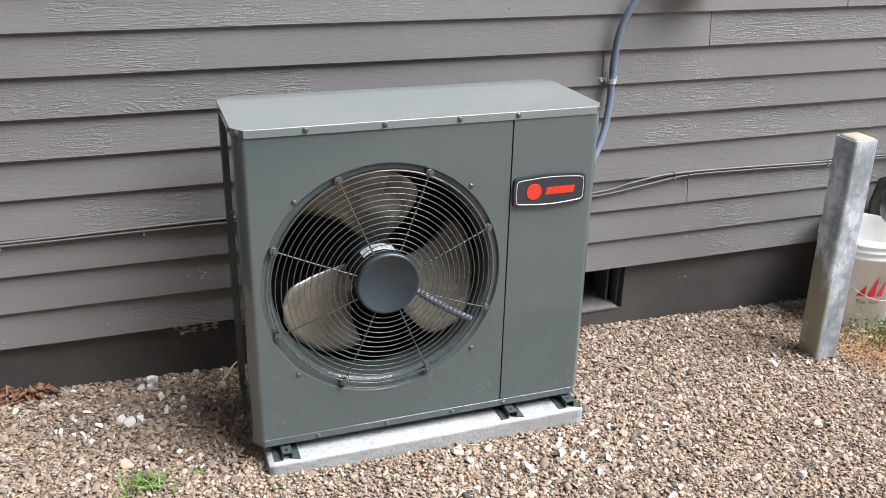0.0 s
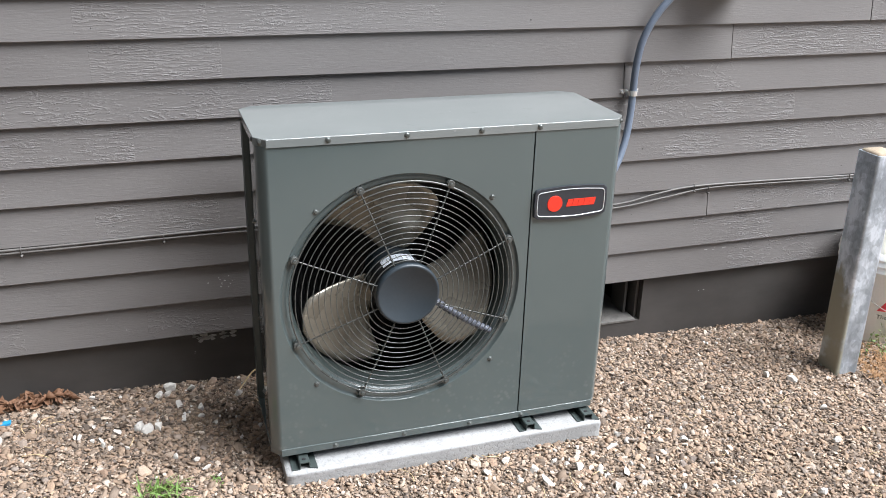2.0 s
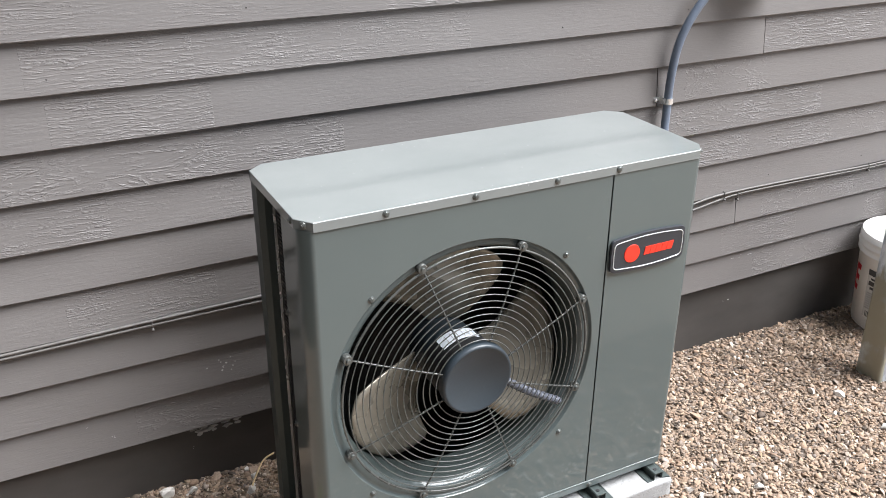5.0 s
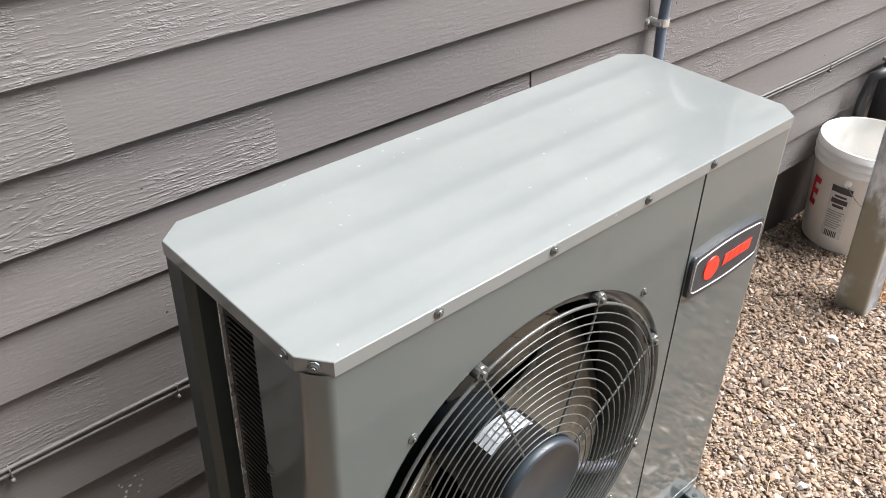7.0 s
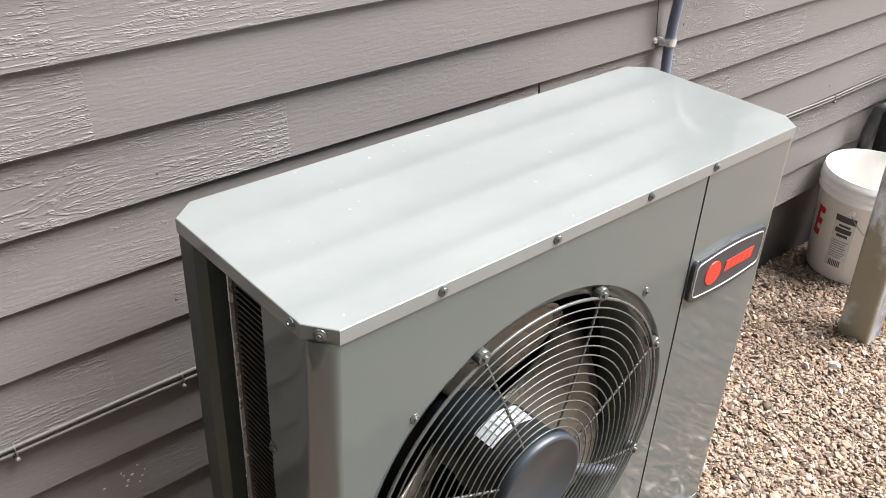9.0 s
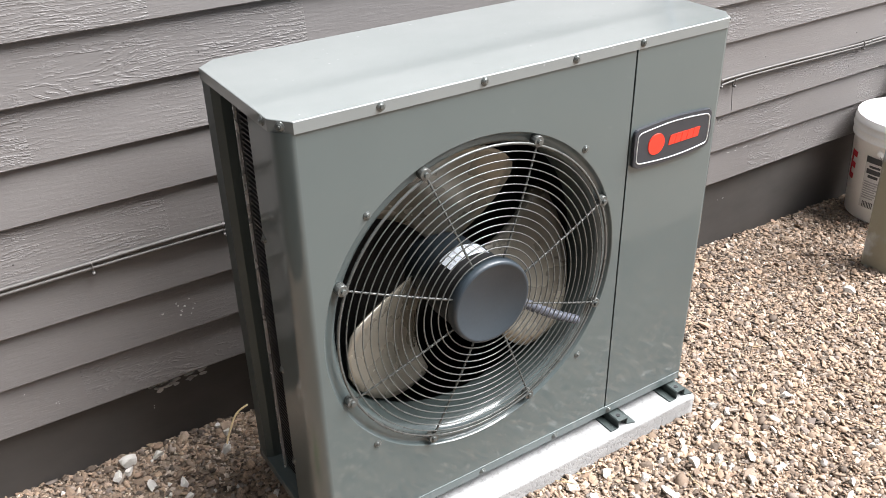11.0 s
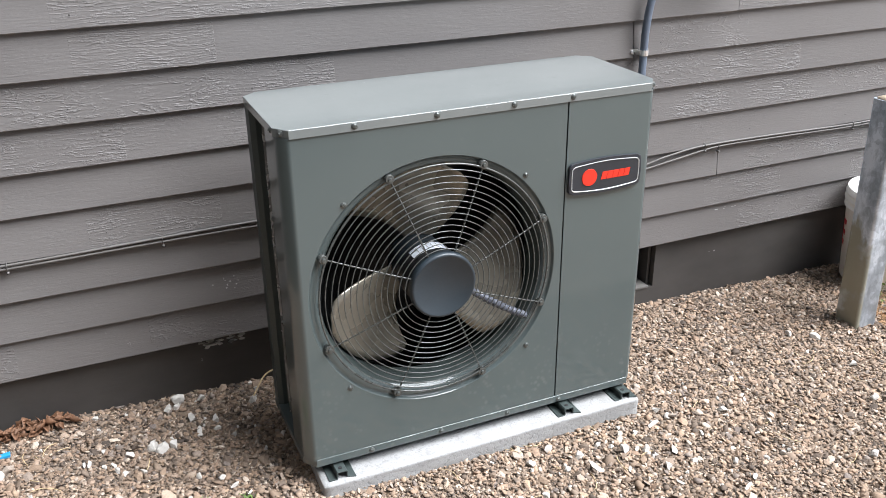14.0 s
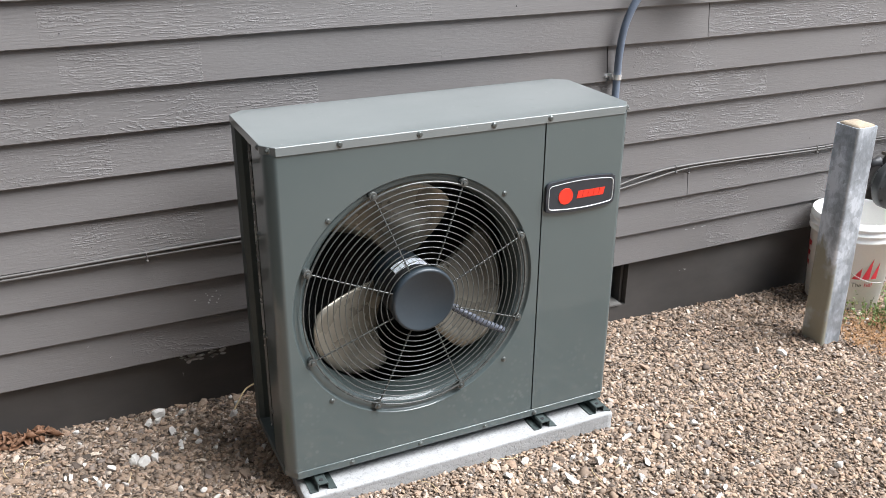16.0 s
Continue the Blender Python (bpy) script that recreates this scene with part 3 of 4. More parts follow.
def build_fan(unit):
    tube_prof = [(0.281, 0.021), (0.2765, 0.03), (0.275, 0.05), (0.275, 0.085), (0.279, 0.10)]
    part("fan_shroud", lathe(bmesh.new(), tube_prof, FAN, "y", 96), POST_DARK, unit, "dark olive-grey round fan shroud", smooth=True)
    fan = part("fan", lathe(bmesh.new(), [(0.0001, 0.071), (0.058, 0.071), (0.068, 0.075), (0.068, 0.155), (0.0001, 0.155)], FAN, "y", 40), HUB_MAT, unit, "three-bladed axial fan at rest", smooth=False)
    for b in range(3):
        bm = bmesh.new()
        nr, nu, grid = 14, 12, []
        turn = radians(120 * b)
        for i in range(nr + 1):
            f = i / nr
            row = []
            for j in range(nu + 1):
                u = j / nu
                # broad paddle, wider towards the tip, with rounded outer corners
                r = 0.060 + (0.269 - 0.060) * f
                lead = turn + radians(58 + 9 * f - 3 * math.sin(math.pi * f)) + radians(15) * max(0, f - 0.8) ** 2 / 0.04
                trail = turn + radians(112 + 37 * f) - radians(10) * max(0, f - 0.82) ** 2 / 0.0324
                a = lead + (trail - lead) * u
                front = 0.034 + 0.098 * (1 - f) ** 1.3
                y = front + (0.142 - front) * u**1.1 + 0.010 * f - 0.012 * math.sin(math.pi * u) * f
                row.append(bm.verts.new((FAN.x + r * math.cos(a), y, FAN.z + r * math.sin(a))))
            grid.append(row)
        for p, q in zip(grid, grid[1:]):
            for j in range(nu):
                bm.faces.new((p[j], p[j + 1], q[j + 1], q[j]))
        blade = part("blade", bm, BLADE, fan, "glossy taupe-grey metal fan blade", smooth=True)
        thicken(blade, 0.004)
    # sticker bent round the top of the motor
    bm = bmesh.new()
    n, cols = 10, []
    for k in range(n + 1):
        a = radians(62 + 68 * k / n)
        cols.append([bm.verts.new((FAN.x + 0.0745 * math.cos(a), y, FAN.z + 0.0745 * math.sin(a))) for y in (0.026, 0.064)])
    for p, q in zip(cols, cols[1:]):
        bm.faces.new((p[0], q[0], q[1], p[1]))
    motor = part("motor", lathe(bmesh.new(), [(0.0001, -0.012), (0.07, -0.012), (0.0735, -0.009), (0.0735, 0.07), (0.0001, 0.07)], FAN, "y", 48), BLACK, unit, "black round fan motor behind the guard cap", smooth=False)
    part("sticker", bm, LABEL_WHITE, motor, "white sticker on the motor", smooth=True)
    for k in range(6):
        bm = bmesh.new()
        a0 = radians(68 + 9.5 * k)
        for y0, y1 in ((0.031, 0.058),):
            v = [bm.verts.new((FAN.x + 0.0752 * math.cos(a), y, FAN.z + 0.0752 * math.sin(a))) for a, y in ((a0, y0), (a0 + 0.022, y0), (a0 + 0.022, y1), (a0, y1))]
            bm.faces.new(v)
        part("print_bar", bm, PRINT_GREY, motor)
    # ribbed hose that carries the motor lead
    pts = [(FAN.x + 0.07 + 0.163 * u, 0.004, FAN.z - 0.03 - 0.112 * u - 0.006 * math.sin(3 * u)) for u in np.linspace(0, 1, 80)]
    part("ribbed_hose", tube(bmesh.new(), pts, lambda t: 0.0088 + 0.0014 * math.sin(t * 2 * math.pi * 13), 10), HOSE, unit, "blue-grey ribbed cable hose", smooth=True)


def build_cabinet():
    unit = thing("heat_pump", (0.48, 0.17, 0.088), "olive-grey slim outdoor heat pump unit on a concrete pad", "heat pump")
    build_front_panel(unit)
    # service panel wraps the other front corner
    pts = [(SEAM + 0.002, 0.006), (SEAM + 0.002, 0.0), (0.919, 0.0), (0.9235, 0.0008), (0.9275, 0.0035), (0.9355, 0.0125), (0.9405, 0.0195), (0.943, 0.025), (UX1, 0.031), (UX1, UY1)]
    thicken(part("service_panel", sheet(bmesh.new(), pts, UZ0 + 0.016, UZ1 - 0.002), CABINET, unit, "olive-grey service panel"))
    # lid: flat top with clipped corners and a turned-down edge
    o = 0.003

    def lid_outline(g):
        return [(UX0 - g, 0.031), (0.0475, -g), (0.921, -g), (UX1 + g, 0.030), (UX1 + g, UY1 - 0.028), (0.912, UY1 + g), (0.055, UY1 + g), (UX0 - g, UY1 - 0.025)]

    lid = part("lid", prism(bmesh.new(), lid_outline(o), UZ1 - 0.003, 0.948, 0.002), LID, unit, "smooth olive-grey sheet-metal lid with dust specks, lightened for light from above")
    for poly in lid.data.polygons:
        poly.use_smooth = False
    # base pan
    part("base_pan", prism(bmesh.new(), lid_outline(0.002), UZ0, UZ0 + 0.019, 0.0015), CABINET, unit, "olive-grey base pan")
    # rear corner post, set back from the coil
    pts = [(UX0 + 0.055, 0.262), (UX0 + 0.012, 0.262), (UX0, 0.268), (UX0, UY1 - 0.025), (0.055, UY1), (0.16, UY1)]
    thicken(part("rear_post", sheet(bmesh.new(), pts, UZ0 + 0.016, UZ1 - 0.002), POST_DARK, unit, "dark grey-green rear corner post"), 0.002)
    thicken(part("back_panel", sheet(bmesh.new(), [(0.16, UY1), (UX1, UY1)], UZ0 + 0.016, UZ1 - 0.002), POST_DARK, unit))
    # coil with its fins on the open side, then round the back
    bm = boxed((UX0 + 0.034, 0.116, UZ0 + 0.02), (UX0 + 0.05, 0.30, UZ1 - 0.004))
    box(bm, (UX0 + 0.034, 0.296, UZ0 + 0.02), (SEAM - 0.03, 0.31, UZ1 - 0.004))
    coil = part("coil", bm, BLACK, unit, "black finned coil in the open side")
    fin = boxed((UX0 + 0.022, 0.118, -0.0012), (UX0 + 0.034, 0.216, 0.0012))
    fin_mesh = finish("coil_fin", fin, COIL)
    for k in range(86):
        ob = part("coil_fin", fin_mesh, COIL, coil)
        ob.location.z = UZ0 + 0.03 + 0.0092 * k
    part("tube_sheet", boxed((UX0 + 0.016, 0.2185, UZ0 + 0.02), (UX0 + 0.021, 0.2215, UZ1 - 0.01)), STEEL, coil, "thin bright metal strip")
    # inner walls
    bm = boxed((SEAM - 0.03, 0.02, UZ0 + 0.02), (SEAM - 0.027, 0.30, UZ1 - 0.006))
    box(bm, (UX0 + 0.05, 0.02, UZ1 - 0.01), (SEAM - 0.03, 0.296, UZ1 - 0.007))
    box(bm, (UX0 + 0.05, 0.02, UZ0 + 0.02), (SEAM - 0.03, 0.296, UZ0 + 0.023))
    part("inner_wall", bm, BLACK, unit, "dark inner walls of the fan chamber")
    build_fan(unit)
    build_grille(unit)
    for x in (0.186, 0.371, 0.556, 0.707):
        screw(unit, (x, -0.0033, 0.9395))
        screw(unit, (x, -0.0023, 0.1235))
    for x, z in ((0.153, 0.769), (0.591, 0.769), (0.143, 0.313), (0.606, 0.314)):
        screw(unit, (x, -0.0002, z))
    for y, z in ((0.0475, 0.9395), (0.108, 0.72), (0.108, 0.46), (0.108, 0.25)):
        screw(unit, (UX0 - (0.0035 if z > 0.9 else 0.001), y, z), "x")
    corner = screw(unit, (0, 0, 0))
    corner.matrix_basis = pose(0.0335, 0.0125, 0.9395, 0, 0, -48)
    corner = screw(unit, (0, 0, 0))
    corner.matrix_basis = pose(0.9345, 0.0115, 0.9395, 0, 0, 46)
    build_badge(unit)
    for x in (0.075, 0.700, 0.876):
        build_foot(unit, x)
    return unit


def build_badge(unit):
    """Dark plate with a bowed top and foot, a pale line and red plain shapes."""

    def bowed(g):
        x0, x1, zc, half = 0.7025 + g, 0.905 - g, 0.7395, 0.0385 - g
        r, out = 0.012, []
        for cx, sx, span in ((x1 - r, 1, (-90, 90)), (x0 + r, -1, (90, 270))):
            for k in range(9):
                a = radians(span[0] + 180 * k / 8)
                out.append((cx + r * math.cos(a), zc + (half - r) * (1 if math.sin(a) > 0.01 else -1 if math.sin(a) < -0.01 else 0) + r * math.sin(a)))
            if sx == 1:
                out += [(x1 - r - (x1 - x0 - 2 * r) * k / 12, zc + half + 0.005 * math.sin(math.pi * k / 12)) for k in range(1, 12)]
        out += [(x0 + r + (x1 - x0 - 2 * r) * k / 12, zc - half - 0.005 * math.sin(math.pi * k / 12)) for k in range(1, 12)]
        return out

    badge = part("badge", plate(bmesh.new(), bowed(0.0), -0.008, -0.0005, 0.0035), BADGE, unit, "dark badge with a red disc and red bars")
    line = bowed(0.0075)
    part("badge_line", tube(bmesh.new(), [(x, -0.008, z) for x, z in line], 0.0013, 6, closed=True), BADGE_LINE, badge, "pale outline")
    disc = bmesh.new()
    lathe(disc, [(0.0001, -0.0095), (0.0205, -0.0095), (0.0212, -0.0078)], (0.7585, 0, 0.7395), "y", 40)
    part("red_disc", disc, RED, badge, "flat red disc")
    for k in range(5):
        x = 0.7905 + 0.0158 * k
        part("red_bar", plate(bmesh.new(), [(x, 0.7295), (x + 0.0148, 0.7295), (x + 0.0192, 0.7485), (x + 0.0044, 0.7485)], -0.009, -0.0078), RED, badge)


def build_foot(unit, x):
    """Bent sheet-metal mounting foot with a bolt hole."""
    bm = bmesh.new()
    fold = [(x - 0.008, 0.0895), (x + 0.011, 0.0895), (x + 0.0125, 0.091), (x + 0.0125, 0.1055), (x + 0.014, 0.107), (x + 0.0355, 0.107), (x + 0.037, 0.1055), (x + 0.037, 0.091), (x + 0.0385, 0.0895), (x + 0.057, 0.0895)]
    rows = [[bm.verts.new((px, y - (0.006 if px > x + 0.04 and y < 0 else 0), pz)) for px, pz in fold] for y in (-0.032, 0.0, 0.06)]
    for p, q in zip(rows, rows[1:]):
        for k in range(len(fold) - 1):
            bm.faces.new((p[k], p[k + 1], q[k + 1], q[k]))
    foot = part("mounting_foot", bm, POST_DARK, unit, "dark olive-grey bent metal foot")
    thicken(foot, 0.0025)
    part("foot_block", boxed((x + 0.012, 0.02, 0.106), (x + 0.038, 0.06, UZ0 + 0.001)), CABINET, foot)
    # Black disc laid on top paints the dark of the bolt hole
    part("bolt_hole", lathe(bmesh.new(), [(0.0001, 0.0), (0.0048, 0.0), (0.005, -0.001)], (x + 0.0245, -0.016, 0.1094), "z", 14), BLACK, foot)


build_cabinet()


def build_pad():
    bm = boxed((0.050, -0.046, -0.01), (0.938, 0.36, 0.088))
    bmesh.ops.subdivide_edges(bm, edges=bm.edges[:], cuts=44, use_grid_fill=True)
    lo, hi = Vector((0.050, -0.046, -0.2)), Vector((0.938, 0.36, 0.088))
    for v in bm.verts:
        # worn, rounded edges: points outside a rounded box are drawn in to its skin
        wear = 0.007 + 0.004 * noise.noise(v.co * 22)
        core = Vector([min(max(v.co[k], lo[k] + wear), hi[k] - wear) for k in range(3)])
        off = v.co - core
        if off.length > wear:
            v.co = core + off.normalized() * wear
        v.co += 0.0013 * Vector((noise.noise(v.co * 60), noise.noise(v.co * 60 + Vector((9, 0, 0))), noise.noise(v.co * 60 + Vector((0, 9, 0)))))
    lone("concrete_pad", bm, PAD_MAT, "light grey rough concrete pad sunk in gravel", "concrete pad", smooth=True)


build_pad()

# ---- wall fittings ----


def cable_line(points, radius=0.0034):
    return tube(bmesh.new(), curve_points(points, 10), radius, 8)


def build_cables():
    y = WALL_Y - 0.004
    up = [(X0, y, 0.566), (-1.2, y, 0.562), (-0.55, y, 0.562), (-0.19, y, 0.567), (0.07, y, 0.569), (0.5, y, 0.562), (0.95, y, 0.532),
          (1.22, y, 0.533), (1.36, y, 0.556), (1.50, y, 0.571), (1.75, y, 0.570), (2.14, y, 0.561), (2.5, y, 0.562), (X1, y, 0.56)]
    low = [(X0, y, 0.556), (-1.2, y, 0.553), (-0.55, y, 0.553), (-0.19, y, 0.556), (0.07, y, 0.556), (0.5, y, 0.55), (0.95, y, 0.518),
           (1.22, y, 0.521), (1.40, y, 0.542), (1.56, y, 0.561), (1.8, y, 0.559), (2.14, y, 0.552), (2.5, y, 0.553), (X1, y, 0.55)]
    for pts in (up, low):
        lone("wall_cable", cable_line(pts), CABLE, "thin cable painted taupe and clipped along the siding", "cable", "wall cables", smooth=True)
    for x, z in ((-0.545, 0.556), (-0.185, 0.558), (0.072, 0.56), (1.505, 0.566), (1.56, 0.557), (2.14, 0.556), (2.75, 0.556), (-1.1, 0.556)):
        bm = bmesh.new()
        pts = [(x, WALL_Y + 0.001, z - 0.011), (x, y - 0.003, z - 0.007), (x, y - 0.0045, z), (x, y - 0.003, z + 0.009), (x, WALL_Y + 0.001, z + 0.013)]
        tube(bm, curve_points(pts, 4), 0.0013, 6)
        lathe(bm, [(0.0001, -0.005), (0.0035, -0.004), (0.004, 0.006)], (x, y - 0.003, z - 0.012), "y", 8)
        lone("cable_clip", bm, CABLE, "small taupe cable clip on the siding", "cable clip", "cable clips", smooth=True)


build_cables()


def build_conduit():
    cd = thing("conduit", (1.2, 0.44, 0.5), "blue-grey flexible electrical conduit curving down the siding", "conduit")
    line = [(1.425, 0.435, 1.236), (1.385, 0.437, 1.229), (1.335, 0.44, 1.203), (1.29, 0.443, 1.16), (1.254, 0.446, 1.106), (1.232, 0.45, 1.045),
            (1.225, 0.455, 0.965), (1.226, 0.458, 0.90), (1.219, 0.45, 0.82), (1.197, 0.43, 0.745), (1.15, 0.40, 0.67), (1.07, 0.36, 0.60), (0.98, 0.33, 0.57), (0.945, 0.325, 0.565)]
    part("conduit_hose", tube(bmesh.new(), curve_points(line, 10), 0.0112, 14), CONDUIT, cd, smooth=True)
    bm = bmesh.new()
    lathe(bm, [(0.0145, -0.012), (0.0165, -0.01), (0.0165, 0.004), (0.0135, 0.006), (0.0135, 0.02)], (1.435, 0.435, 1.238), "x", 14)
    part("connector", bm, STEEL, cd, "silver conduit connector", smooth=False)
    bm = bmesh.new()
    arc = [(1.226 + 0.0135 * math.cos(radians(a)), 0.458 + 0.0135 * math.sin(radians(a))) for a in range(180, 361, 20)]
    sheet(bm, [(1.190, WALL_Y + 0.002), (1.2125, WALL_Y + 0.001), *arc, (1.2405, WALL_Y + 0.001), (1.256, WALL_Y + 0.002)], 0.892, 0.908)
    thicken(part("conduit_strap", bm, STEEL, cd, "shiny steel conduit strap"), 0.002)
    for x in (1.1985, 1.249):
        bm = bmesh.new()
        lathe(bm, [(0.0001, -0.006), (0.004, -0.005), (0.0055, -0.001), (0.0055, 0.003)], (x, WALL_Y - 0.001, 0.9), "y", 10)
        part("screw", bm, STEEL, cd)


build_conduit()


def build_disconnect():
    bx = thing("disconnect_box", (1.5, 0.43, 1.2), "taupe electrical disconnect box mounted on the siding", "electrical box")
    part("box_body", boxed((1.447, 0.385, 1.204), (1.578, WALL_Y + 0.01, 1.44), 0.004), POST_DARK, bx)
    bm = boxed((1.443, 0.376, 1.2), (1.582, 0.392, 1.45), 0.005)
    part("box_cover", bm, BOX, bx, "taupe hinged cover")
    part("cover_label", boxed((1.472, 0.3735, 1.243), (1.556, 0.377, 1.34), 0.001), BOX_LABEL, bx, "dark grey label on the cover")
    part("latch", boxed((1.497, 0.37, 1.193), (1.522, 0.384, 1.201), 0.002), LABEL_WHITE, bx, "pale latch at the foot of the cover")


build_disconnect()

# ---- bollard post ----


def build_post():
    post = thing("bollard_post", (1.911, 0.119, 0.02), "square galvanized steel bollard filled with concrete in the gravel", "bollard")
    half, r = 0.0445, 0.0095
    lean = Vector((0.016, 0.030))

    def loop(bm, z, g=0.0):
        f = z / 0.74
        c = Vector((1.908, 0.119)) + lean * f
        h, out = half - g, []
        for cx, cy, a0 in ((1, 1, 0), (-1, 1, 90), (-1, -1, 180), (1, -1, 270)):
            for k in range(5):
                a = radians(a0 + 22.5 * k)
                out.append(bm.verts.new((c.x + cx * (h - r) + r * math.cos(a), c.y + cy * (h - r) + r * math.sin(a), z)))
        return out

    bm = bmesh.new()
    rings = [loop(bm, z) for z in np.linspace(-0.25, 0.752, 10)]
    rings.append(loop(bm, 0.752, 0.005))
    rings.append(loop(bm, 0.715, 0.005))
    for p, q in zip(rings, rings[1:]):
        for k in range(20):
            bm.faces.new((p[k], p[(k + 1) % 20], q[(k + 1) % 20], q[k]))
    part("post_tube", bm, GALV, post, smooth=False)
    bm = bmesh.new()
    rings = [loop(bm, z, g) for z, g in ((0.715, 0.0055), (0.7515, 0.0055), (0.756, 0.0075), (0.759, 0.016), (0.761, 0.03))]
    for p, q in zip(rings, rings[1:]):
        for k in range(20):
            bm.faces.new((p[k], p[(k + 1) % 20], q[(k + 1) % 20], q[k]))
    bm.faces.new(rings[-1])
    for v in bm.verts:
        v.co.z += 0.002 * noise.noise(v.co * 45)
    part("concrete_fill", bm, plain("tan_cement", (0.34, 0.275, 0.2), 0.9, 0, 0.3, 40.0, 0.6), post, "rough tan concrete fill", smooth=True)


build_post()

# ---- bucket ----
BC, BZ, HS = Vector((2.222, 0.319, 0.0)), 0.02, 0.935


def bucket_radius(z):
    return 0.126 + (0.1445 - 0.126) * min(1, max(0, z / 0.30))


def word_mesh(word):
    """The outline of a word as a flat mesh, its foot at zero."""
    cu = bpy.data.curves.new("word", "FONT")
    cu.body, cu.size = word, 1.0
    ob = bpy.data.objects.new("word", cu)
    me = bpy.data.meshes.new_from_object(ob)
    bpy.data.objects.remove(ob)
    return me


def build_bucket():
    bk = thing("bucket", (BC.x, BC.y, BZ), "open white plastic five-gallon bucket with red print", "bucket")
    prof = [(0.0001, 0.0), (0.12, 0.0), (0.126, 0.006), (0.1435, 0.285), (0.150, 0.287), (0.1515, 0.293), (0.147, 0.297), (0.147, 0.312), (0.153, 0.314), (0.1545, 0.320),
            (0.148, 0.324), (0.148, 0.336), (0.153, 0.338), (0.1535, 0.344), (0.1485, 0.347), (0.150, 0.362), (0.1475, 0.364), (0.145, 0.361), (0.142, 0.30), (0.123, 0.008), (0.0001, 0.006)]
    part("bucket_body", lathe(bmesh.new(), [(r, HS * h) for r, h in prof], (BC.x, BC.y, BZ), "z", 72), BUCKET, bk, smooth=True)

    def wrap(bm, a0, a1, z0, z1, g=0.0008, slant=0.0):
        n = max(2, int(abs(a1 - a0) / 4))
        cols = []
        for k in range(n + 1):
            cols.append([bm.verts.new((BC.x + (bucket_radius(z) + g) * math.cos(radians(a0 + (a1 - a0) * k / n + s)), BC.y + (bucket_radius(z) + g) * math.sin(radians(a0 + (a1 - a0) * k / n + s)), BZ + HS * z)) for z, s in ((z0, 0), (z1, slant))])
        for p, q in zip(cols, cols[1:]):
            bm.faces.new((p[0], q[0], q[1], p[1]))
        return bm

    paper = part("paper_label", wrap(bmesh.new(), 170, 196, 0.055, 0.245, 0.0006), plain("label_paper", (0.62, 0.61, 0.58), 0.5), bk, "faded printed warning label", smooth=True)
    for a0, a1, z0, z1, mat in ((170.5, 195.5, 0.222, 0.244, PRINT_DARK), (176, 191, 0.205, 0.213, PRINT_DARK), (173, 193, 0.183, 0.2, PRINT_DARK), (176, 190, 0.168, 0.178, PRINT_DARK)):
        part("print_bar", wrap(bmesh.new(), a0, a1, z0, z1, 0.0014), mat, paper)
    for k in range(8):
        part("print_bar", wrap(bmesh.new(), 172, 193 - (k * 37) % 5, 0.15 - 0.0085 * k, 0.155 - 0.0085 * k, 0.0014), PRINT_GREY, paper)
    for k in range(7):
        part("print_bar", wrap(bmesh.new(), 175 + 2.3 * k, 176.4 + 2.3 * k, 0.058, 0.08, 0.0014), PRINT_DARK, paper)
    # red print, as plain slanted shapes
    for a0, a1, z0, z1, sl in ((134, 140, 0.13, 0.235, 4), (140, 152, 0.214, 0.235, 1), (139, 150, 0.172, 0.193, 1), (138, 148, 0.13, 0.151, 1)):
        bm = bmesh.new()
        wrap(bm, a0, a1, z0, z1, 0.0009, sl)
        part("red_shape", bm, PRINT_RED, bk)
    # red print on the other side, as plain three-cornered shapes
    for a0, a1, z0, z1 in ((228, 240, 0.14, 0.188), (242, 254, 0.14, 0.228), (256, 266, 0.14, 0.21)):
        bm = bmesh.new()
        foot = [(a0 + (a1 - a0) * k / 4, z0) for k in range(5)]
        ring = [*foot, (a1, (z0 + z1) / 2), (a1, z1), ((a0 + a1) / 2, (z0 + z1) / 2)]
        bm.faces.new([bm.verts.new((BC.x + (bucket_radius(z) + 0.0014) * math.cos(radians(a)), BC.y + (bucket_radius(z) + 0.0014) * math.sin(radians(a)), BZ + HS * z)) for a, z in ring])
        bmesh.ops.triangulate(bm, faces=bm.faces)
        part("red_shape", bm, PRINT_RED, bk)
    for word, a0, a1, mat in (("The", 229, 244, PRINT_DARK), ("hel", 248, 261, PRINT_RED)):
        me = word_mesh(word)
        wide = max(v.co.x for v in me.vertices)
        for v in me.vertices:
            a, z = radians(a0 + (a1 - a0) * v.co.x / wide), 0.108 + 0.024 * v.co.y
            v.co = (BC.x + (bucket_radius(z) + 0.001) * math.cos(a), BC.y + (bucket_radius(z) + 0.001) * math.sin(a), BZ + HS * z)
        me.materials.clear()
        me.materials.append(mat)
        part("lettering", me, mat, bk, "printed word")
    # wire handle hanging against the side
    pts = []
    for k in range(25):
        a = radians(187 + 180 * k / 24)
        drop = 0.26 - 0.135 * math.sin(math.pi * k / 24) ** 0.8
        rr = bucket_radius(drop) + 0.006 + 0.006 * math.sin(math.pi * k / 24)
        pts.append((BC.x + rr * math.cos(a), BC.y + rr * math.sin(a), BZ + HS * drop))
    part("wire_handle", tube(bmesh.new(), pts, 0.0013, 6), PRINT_GREY, bk, "thin wire handle", smooth=True)
